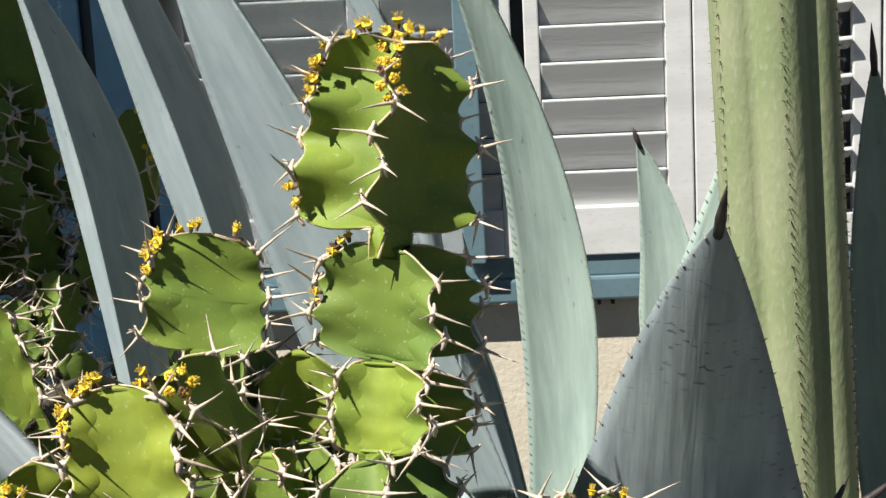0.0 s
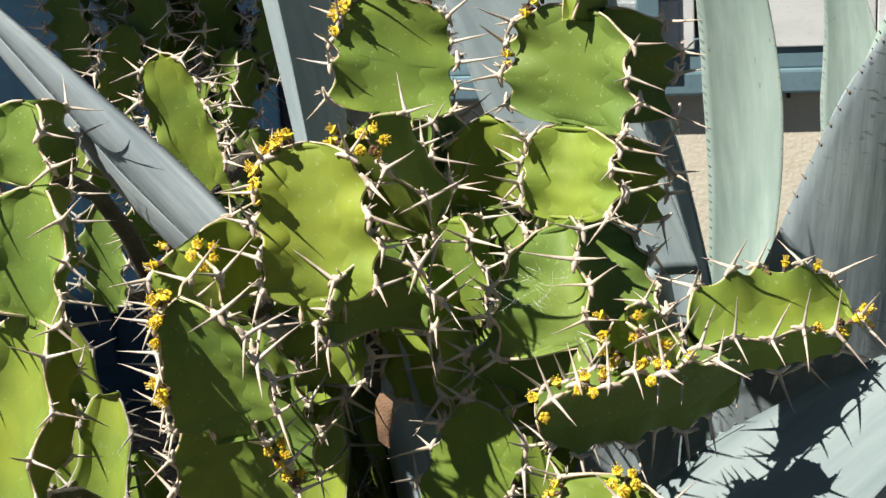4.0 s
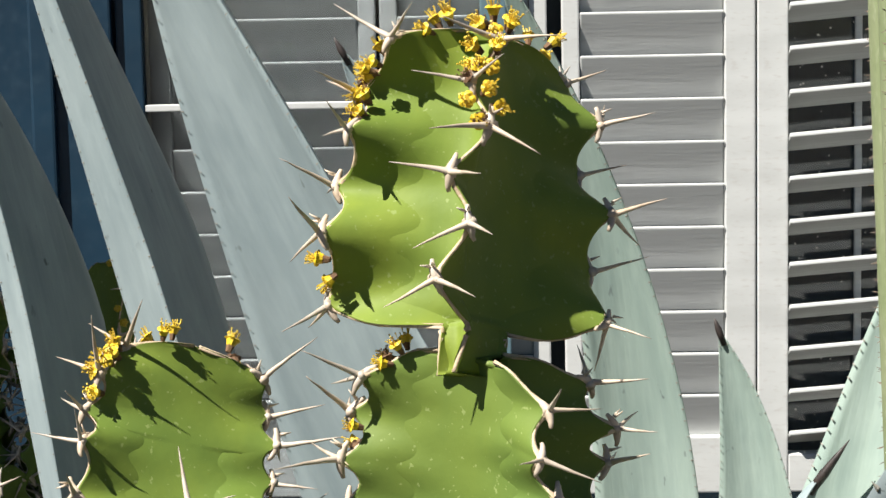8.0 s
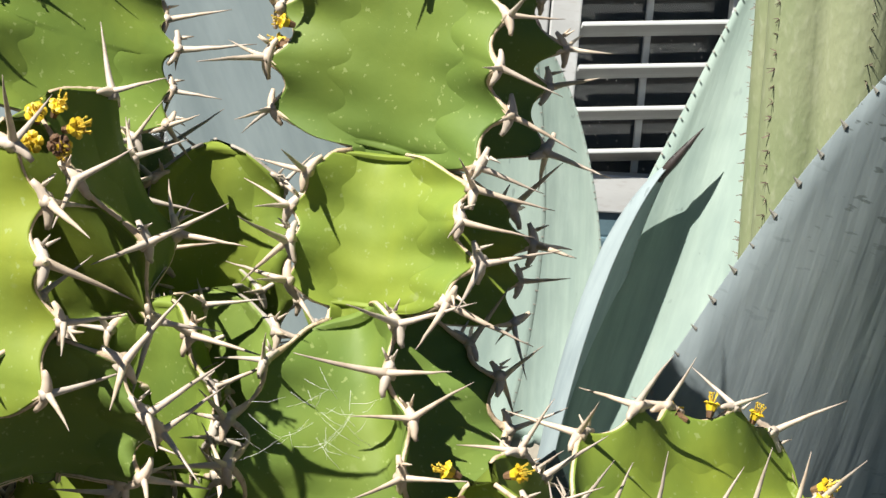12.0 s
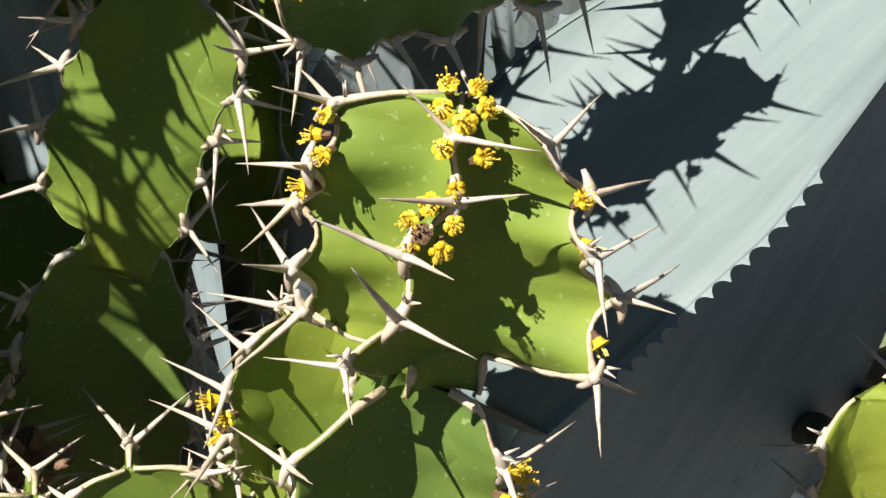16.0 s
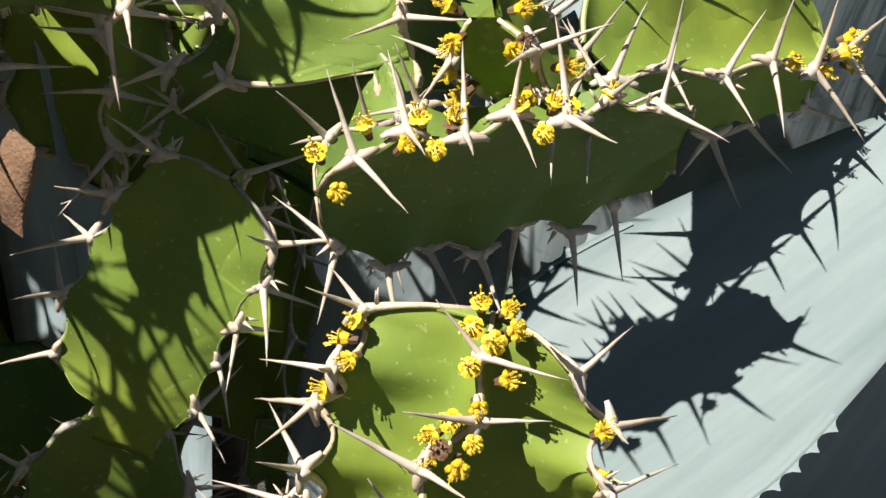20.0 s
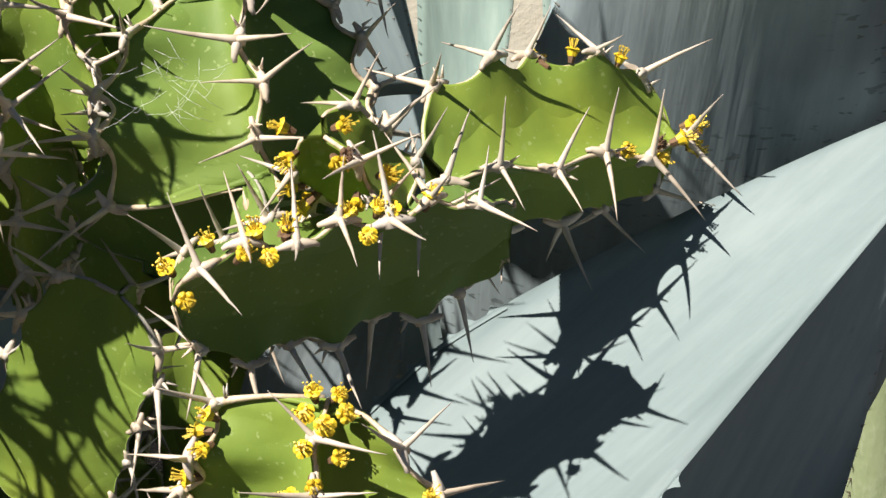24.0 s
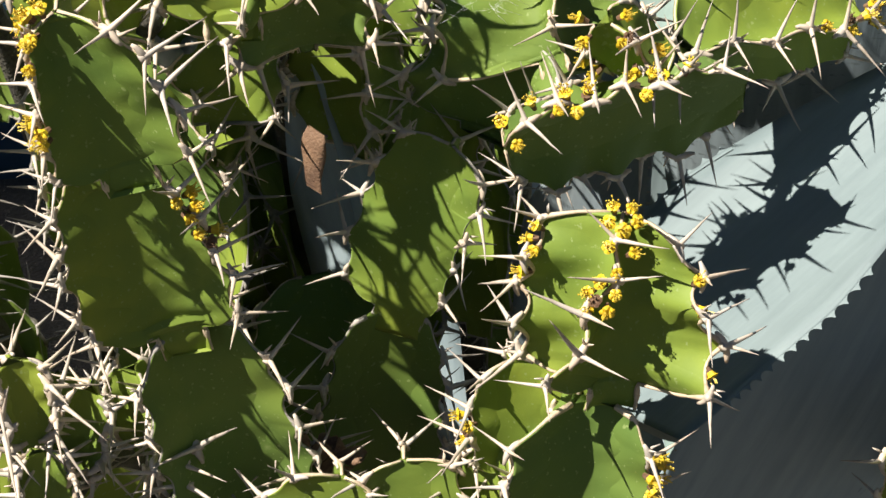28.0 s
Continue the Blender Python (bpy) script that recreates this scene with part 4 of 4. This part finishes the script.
stalk(tangle, (-0.283, -0.050, 0.988), (-0.286, -0.050, 1.047), 0.0193, 0, 5, seed=64, old=True, neck=0.5, spine=1.15)
stalk(tangle, (-0.183, 0.020, 0.968), (-0.165, 0.020, 1.029), 0.0204, 30, 5, seed=65, old=True, neck=0.5, spine=1.15)
stalk(tangle, (-0.134, 0.000, 0.945), (-0.141, 0.000, 1.008), 0.0202, 60, 5, seed=66, old=True, neck=0.5, spine=1.15)
thicket = thing("euphorbia", (-0.100, 0.300, 0.000), "tangle of old weathered euphorbia stems in deep shade", "euphorbia", "")
trng = random.Random(21)
for i in range(44):
    tx, ty = trng.uniform(-0.52, 0.08), trng.uniform(0.22, 0.46)
    tz = trng.uniform(0.75, 1.12) + (0.10 if -0.2 < tx < 0.0 and ty > 0.2 else 0.0)
    lean = Vector((trng.uniform(-0.05, 0.05), trng.uniform(-0.04, 0.04), 0))
    top = Vector((tx, ty, tz))
    stalk(thicket, top - Vector((0, 0, trng.uniform(0.16, 0.24))) - lean, top, trng.uniform(0.035, 0.05), trng.uniform(0, 120), 4, False, old=True, seed=200 + i, single=False, neck=0.35)
agave = thing("agave", (0.150, 0.700, 0.000), "large blue-grey agave with toothed leaf margins", "agave", "")
agave_leaf(agave, (0.060, 0.420, 1.140), (-0.060, 0.420, 1.420), (-0.180, 0.420, 1.708), 0.150, (-0.6, -0.7, 0.4), AGAVE, fold=0.25, foot=0.85, widest=0.30, tooth=0.0009)
agave_leaf(agave, (0.122, 0.900, 0.820), (0.153, 0.850, 1.245), (0.030, 0.780, 1.660), 0.100, (-0.5, -0.8, 0.3), AGAVE_GREEN, foot=0.4, widest=0.43)
agave_leaf(agave, (0.318, 1.600, 0.720), (0.334, 1.600, 0.985), (0.285, 1.600, 1.225), 0.110, (-0.45, -0.8, 0.3), AGAVE_GREEN, thorn=0.015)
agave_leaf(agave, (0.223, 0.800, 0.801), (0.308, 0.820, 1.110), (0.369, 0.850, 1.430), 0.149, (-0.6, -0.7, 0.4), AGAVE_GREEN, fold=0.5)
agave_leaf(agave, (-0.292, 0.750, 1.040), (-0.338, 0.750, 1.390), (-0.388, 0.750, 1.612), 0.026, (-0.64, -0.77, 0.1), AGAVE, fold=0.1, depth=5.6, gap=0.013, tooth=0.0010)
agave_leaf(agave, (-0.200, 0.950, 1.080), (-0.290, 0.950, 1.420), (-0.402, 0.950, 1.790), 0.046, (-0.55, -0.82, 0.2), AGAVE, fold=0.1, depth=3.6, gap=0.013, tooth=0.0014)
agave_leaf(agave, (-0.612, 1.300, 1.184), (-0.659, 1.300, 1.266), (-0.698, 1.300, 1.322), 0.039, (-0.3, -0.8, 0.3), AGAVE_GREY, thorn=0.01)
agave_leaf(agave, (0.749, 0.900, 0.443), (0.679, 0.900, 0.681), (0.608, 0.900, 1.009), 0.098, (-0.5, -0.7, 0.4), AGAVE)
agave_leaf(agave, (-0.046, 1.450, 1.377), (-0.105, 1.450, 1.497), (-0.141, 1.450, 1.567), 0.036, (-0.5, -0.8, 0.3), AGAVE, thorn=0.015)
agave_leaf(agave, (-0.186, 0.060, 1.251), (-0.319, 0.150, 1.352), (-0.530, 0.330, 1.482), 0.070, (0.52, -0.065, 0.84), AGAVE_GREY)
agave_leaf(agave, (-0.100, 0.200, 0.880), (-0.115, 0.170, 1.090), (-0.132, 0.140, 1.250), 0.130, (-0.80, -0.45, 0.40), AGAVE)
agave2 = thing("agave", (0.350, 0.150, 0.000), "broad grey agave with long pointed leaves", "agave", "")
agave_leaf(agave2, (0.236, 0.340, 0.839), (0.242, 0.180, 1.230), (0.254, 0.012, 1.500), 0.262, (-0.08, -0.86, 0.5), AGAVE_RUBBED, power=1.15, fold=-0.2, depth=0.3, widest=0.3, gap=0.022, tooth=0.0026)
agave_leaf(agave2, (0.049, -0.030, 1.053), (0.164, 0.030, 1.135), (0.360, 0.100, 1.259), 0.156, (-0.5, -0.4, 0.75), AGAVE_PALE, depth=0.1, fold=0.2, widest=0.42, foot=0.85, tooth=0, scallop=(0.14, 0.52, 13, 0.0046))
agave_leaf(agave2, (0.122, 0.100, 0.789), (0.230, 0.100, 1.023), (0.346, 0.160, 1.227), 0.252, (0.56, -0.80, 0.05), AGAVE, depth=0.1, fold=0.06, widest=0.3, foot=0.9)
agave_leaf(agave, (0.215, 0.850, 0.854), (0.248, 0.840, 1.101), (0.294, 0.830, 1.234), 0.055, (0.8, -0.5, 0.0), AGAVE, depth=0.1)
agave_leaf(agave, (0.114, 0.620, 0.738), (0.089, 0.600, 1.073), (0.059, 0.560, 1.293), 0.072, (-0.4, -0.8, 0.3), AGAVE)
agave_leaf(agave, (0.521, 0.800, 0.834), (0.504, 0.800, 1.186), (0.487, 0.800, 1.465), 0.090, (-0.4, -0.8, 0.4), AGAVE_GREEN)
agave_leaf(agave2, (0.016, 0.140, 0.953), (0.053, 0.130, 1.097), (0.090, 0.120, 1.164), 0.084, (-0.2, -0.8, 0.5), AGAVE_GREY, thorn=0)
agave_leaf(agave2, (0.515, 0.360, 0.402), (0.340, 0.350, 0.648), (0.282, 0.340, 0.782), 0.157, (0.3, -0.8, 0.3), AGAVE_GREY, thorn=0)
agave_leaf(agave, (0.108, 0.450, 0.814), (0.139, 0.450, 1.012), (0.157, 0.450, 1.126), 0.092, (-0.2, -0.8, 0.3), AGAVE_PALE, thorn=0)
root_limbs()


# ---- columnar cactus ----
def columnar_cactus(foot, top, radius, ribs, seed, label):
    plant = thing("columnar_cactus", foot, label, "cactus")
    foot, top = Vector(foot), Vector(top)
    rows, per = 60, 10
    cols = ribs * per
    vs, fs = [], []
    rng = random.Random(seed)
    for i in range(rows + 1):
        s = i / rows
        c = foot.lerp(top, s)
        shrink = 1.0 if s < 0.96 else math.sqrt(max(0.02, 1 - ((s - 0.96) / 0.042) ** 2))
        for j in range(cols):
            t = 2 * math.pi * j / cols
            r = radius * shrink * (0.80 + 0.20 * abs(math.cos(ribs * (t - math.pi / 6) / 2)) ** 0.8) * (1 + 0.012 * math.sin(9 * s + j * 0.3))
            vs.append(c - foot + Vector((math.cos(t) * r, math.sin(t) * r, 0)))
    for i in range(rows):
        for j in range(cols):
            j2 = (j + 1) % cols
            fs.append((i * cols + j, i * cols + j2, (i + 1) * cols + j2, (i + 1) * cols + j))
    fs.append(tuple(rows * cols + j for j in range(cols)))
    stem = part_of("stem", mesh_from("stem", vs, fs, CACTUS), plant)
    for k in range(ribs):
        t = 2 * math.pi * k / ribs + math.pi / 6
        o = Vector((math.cos(t), math.sin(t), 0))
        side = Vector((-o.y, o.x, 0))
        pieces = []
        n = int((top.z - foot.z) / 0.012)
        for i in range(n):
            s = (i + 0.5) / n * 0.97
            p = foot.lerp(top, s) - foot + o * (radius * 0.995)
            for _ in range(3):
                d = (o + side * rng.uniform(-0.9, 0.9) + Vector((0, 0, rng.uniform(-0.9, 0.7)))).normalized()
                pieces.append(tube([p - o * 0.001, p + d * rng.uniform(0.003, 0.0075)], [0.0006, 0.0002], 3, False))
        v, f = join(pieces)
        part_of("rib_bristles", mesh_from("rib_bristles", v, f, BRISTLE, False), stem, None, "row of short brown bristles")
    return plant


columnar_cactus((0.434, 0.70, 0.0), (0.342, 0.70, 2.3), 0.0655, 6, 3, "tall ribbed green columnar cactus with short bristles")
columnar_cactus((0.486, 0.58, 0.0), (0.478, 0.58, 1.02), 0.0620, 6, 5, "shorter ribbed green columnar cactus low behind the agave leaf")


# ---- dry leaves, a hanging husk, a cobweb and small house details ----
def dry_leaf(name, at, length, width, curl, turn, label, group=""):
    """A curled papery leaf with a midrib fold."""
    rng = random.Random(int(abs(at[0] * 7919 + at[2] * 104729) * 10))
    vs, fs = [], []
    n, k = 12, 6
    for i in range(n + 1):
        s = i / n
        h = width * 0.5 * math.sin(math.pi * min(0.98, s * 0.96 + 0.02)) ** 0.7
        for layer in (0, 1):
            for j in range(k + 1):
                u = j / k * 2 - 1
                lift = curl * width * (u * u - 0.3) + 0.12 * width * math.sin(6 * s + 3 * u + rng.uniform(-0.2, 0.2))
                vs.append(Vector((h * u * (1 - 0.25 * abs(u) * curl), lift + layer * 0.0012, (s - 0.5) * length + 0.10 * length * math.sin(3 * s))))
    c = 2 * (k + 1)
    for i in range(n):
        for j in range(k):
            fs.append((i * c + j, i * c + j + 1, (i + 1) * c + j + 1, (i + 1) * c + j))
            q = k + 1 + j
            fs.append((i * c + q, (i + 1) * c + q, (i + 1) * c + q + 1, i * c + q + 1))
        fs.append((i * c, (i + 1) * c, (i + 1) * c + k + 1, i * c + k + 1))
        fs.append((i * c + k, i * c + 2 * k + 1, (i + 1) * c + 2 * k + 1, (i + 1) * c + k))
    ob = new(name, mesh_from(name, vs, fs, LITTER))
    ob.matrix_world = pose(at[0], at[1], at[2], *turn)
    return tagged(ob, label, "dry leaf", group)


dry_leaf("dry_leaf", (-0.107, -0.030, 1.213), 0.036, 0.012, 1.1, (6, 4, 40), "long brown dried leaf hanging among the spines")
dry_leaf("dry_leaf", (-0.133, -0.020, 1.023), 0.014, 0.009, 0.50, (0, 0, 0), "brown curled dead leaf caught among euphorbia stems", "fallen leaves")
dry_leaf("dry_leaf", (-0.126, -0.010, 1.008), 0.020, 0.011, 0.70, (37, 53, 71), "brown curled dead leaf caught among euphorbia stems", "fallen leaves")
dry_leaf("dry_leaf", (-0.118, 0.000, 0.999), 0.026, 0.013, 0.90, (74, 16, 142), "brown curled dead leaf caught among euphorbia stems", "fallen leaves")
dry_leaf("dry_leaf", (-0.142, -0.010, 1.002), 0.014, 0.015, 0.50, (111, 69, 213), "brown curled dead leaf caught among euphorbia stems", "fallen leaves")
dry_leaf("dry_leaf", (-0.111, -0.020, 1.002), 0.020, 0.009, 0.70, (148, 32, 284), "brown curled dead leaf caught among euphorbia stems", "fallen leaves")
dry_leaf("dry_leaf", (-0.134, 0.010, 0.980), 0.026, 0.011, 0.90, (5, 85, 355), "brown curled dead leaf caught among euphorbia stems", "fallen leaves")
dry_leaf("dry_leaf", (-0.124, 0.010, 1.003), 0.014, 0.013, 0.50, (42, 48, 66), "brown curled dead leaf caught among euphorbia stems", "fallen leaves")
dry_leaf("dry_leaf", (-0.143, -0.070, 0.980), 0.020, 0.015, 0.70, (79, 11, 137), "brown curled dead leaf caught among euphorbia stems", "fallen leaves")
dry_leaf("dry_leaf", (-0.127, -0.070, 0.984), 0.026, 0.009, 0.90, (116, 64, 208), "brown curled dead leaf caught among euphorbia stems", "fallen leaves")
dry_leaf("dry_leaf", (-0.115, -0.065, 0.979), 0.014, 0.011, 0.50, (153, 27, 279), "brown curled dead leaf caught among euphorbia stems", "fallen leaves")
dry_leaf("dry_leaf", (-0.108, -0.010, 1.006), 0.020, 0.013, 0.70, (10, 80, 350), "brown curled dead leaf caught among euphorbia stems", "fallen leaves")
web_rng = random.Random(4)
web_bits = []
for i in range(34):
    p = Vector((-0.023, 0.020, 1.280)).lerp(Vector((0.003, 0.030, 1.293)), web_rng.random()) + Vector((web_rng.uniform(-0.012, 0.012), web_rng.uniform(-0.01, 0.01), web_rng.uniform(-0.012, 0.012)))
    q = p + Vector((web_rng.uniform(-0.016, 0.016), web_rng.uniform(-0.006, 0.006), web_rng.uniform(-0.012, 0.012)))
    web_bits.append(tube([p, p.lerp(q, 0.5) - Vector((0, 0, 0.0012)), q], [0.00004, 0.00006, 0.00004], 4))
wv, wf = join(web_bits)
web = new("cobweb", mesh_from("cobweb", wv, wf, SILK))
tagged(web, "torn white cobweb stretched between euphorbia stems", "cobweb", kind="stuff")
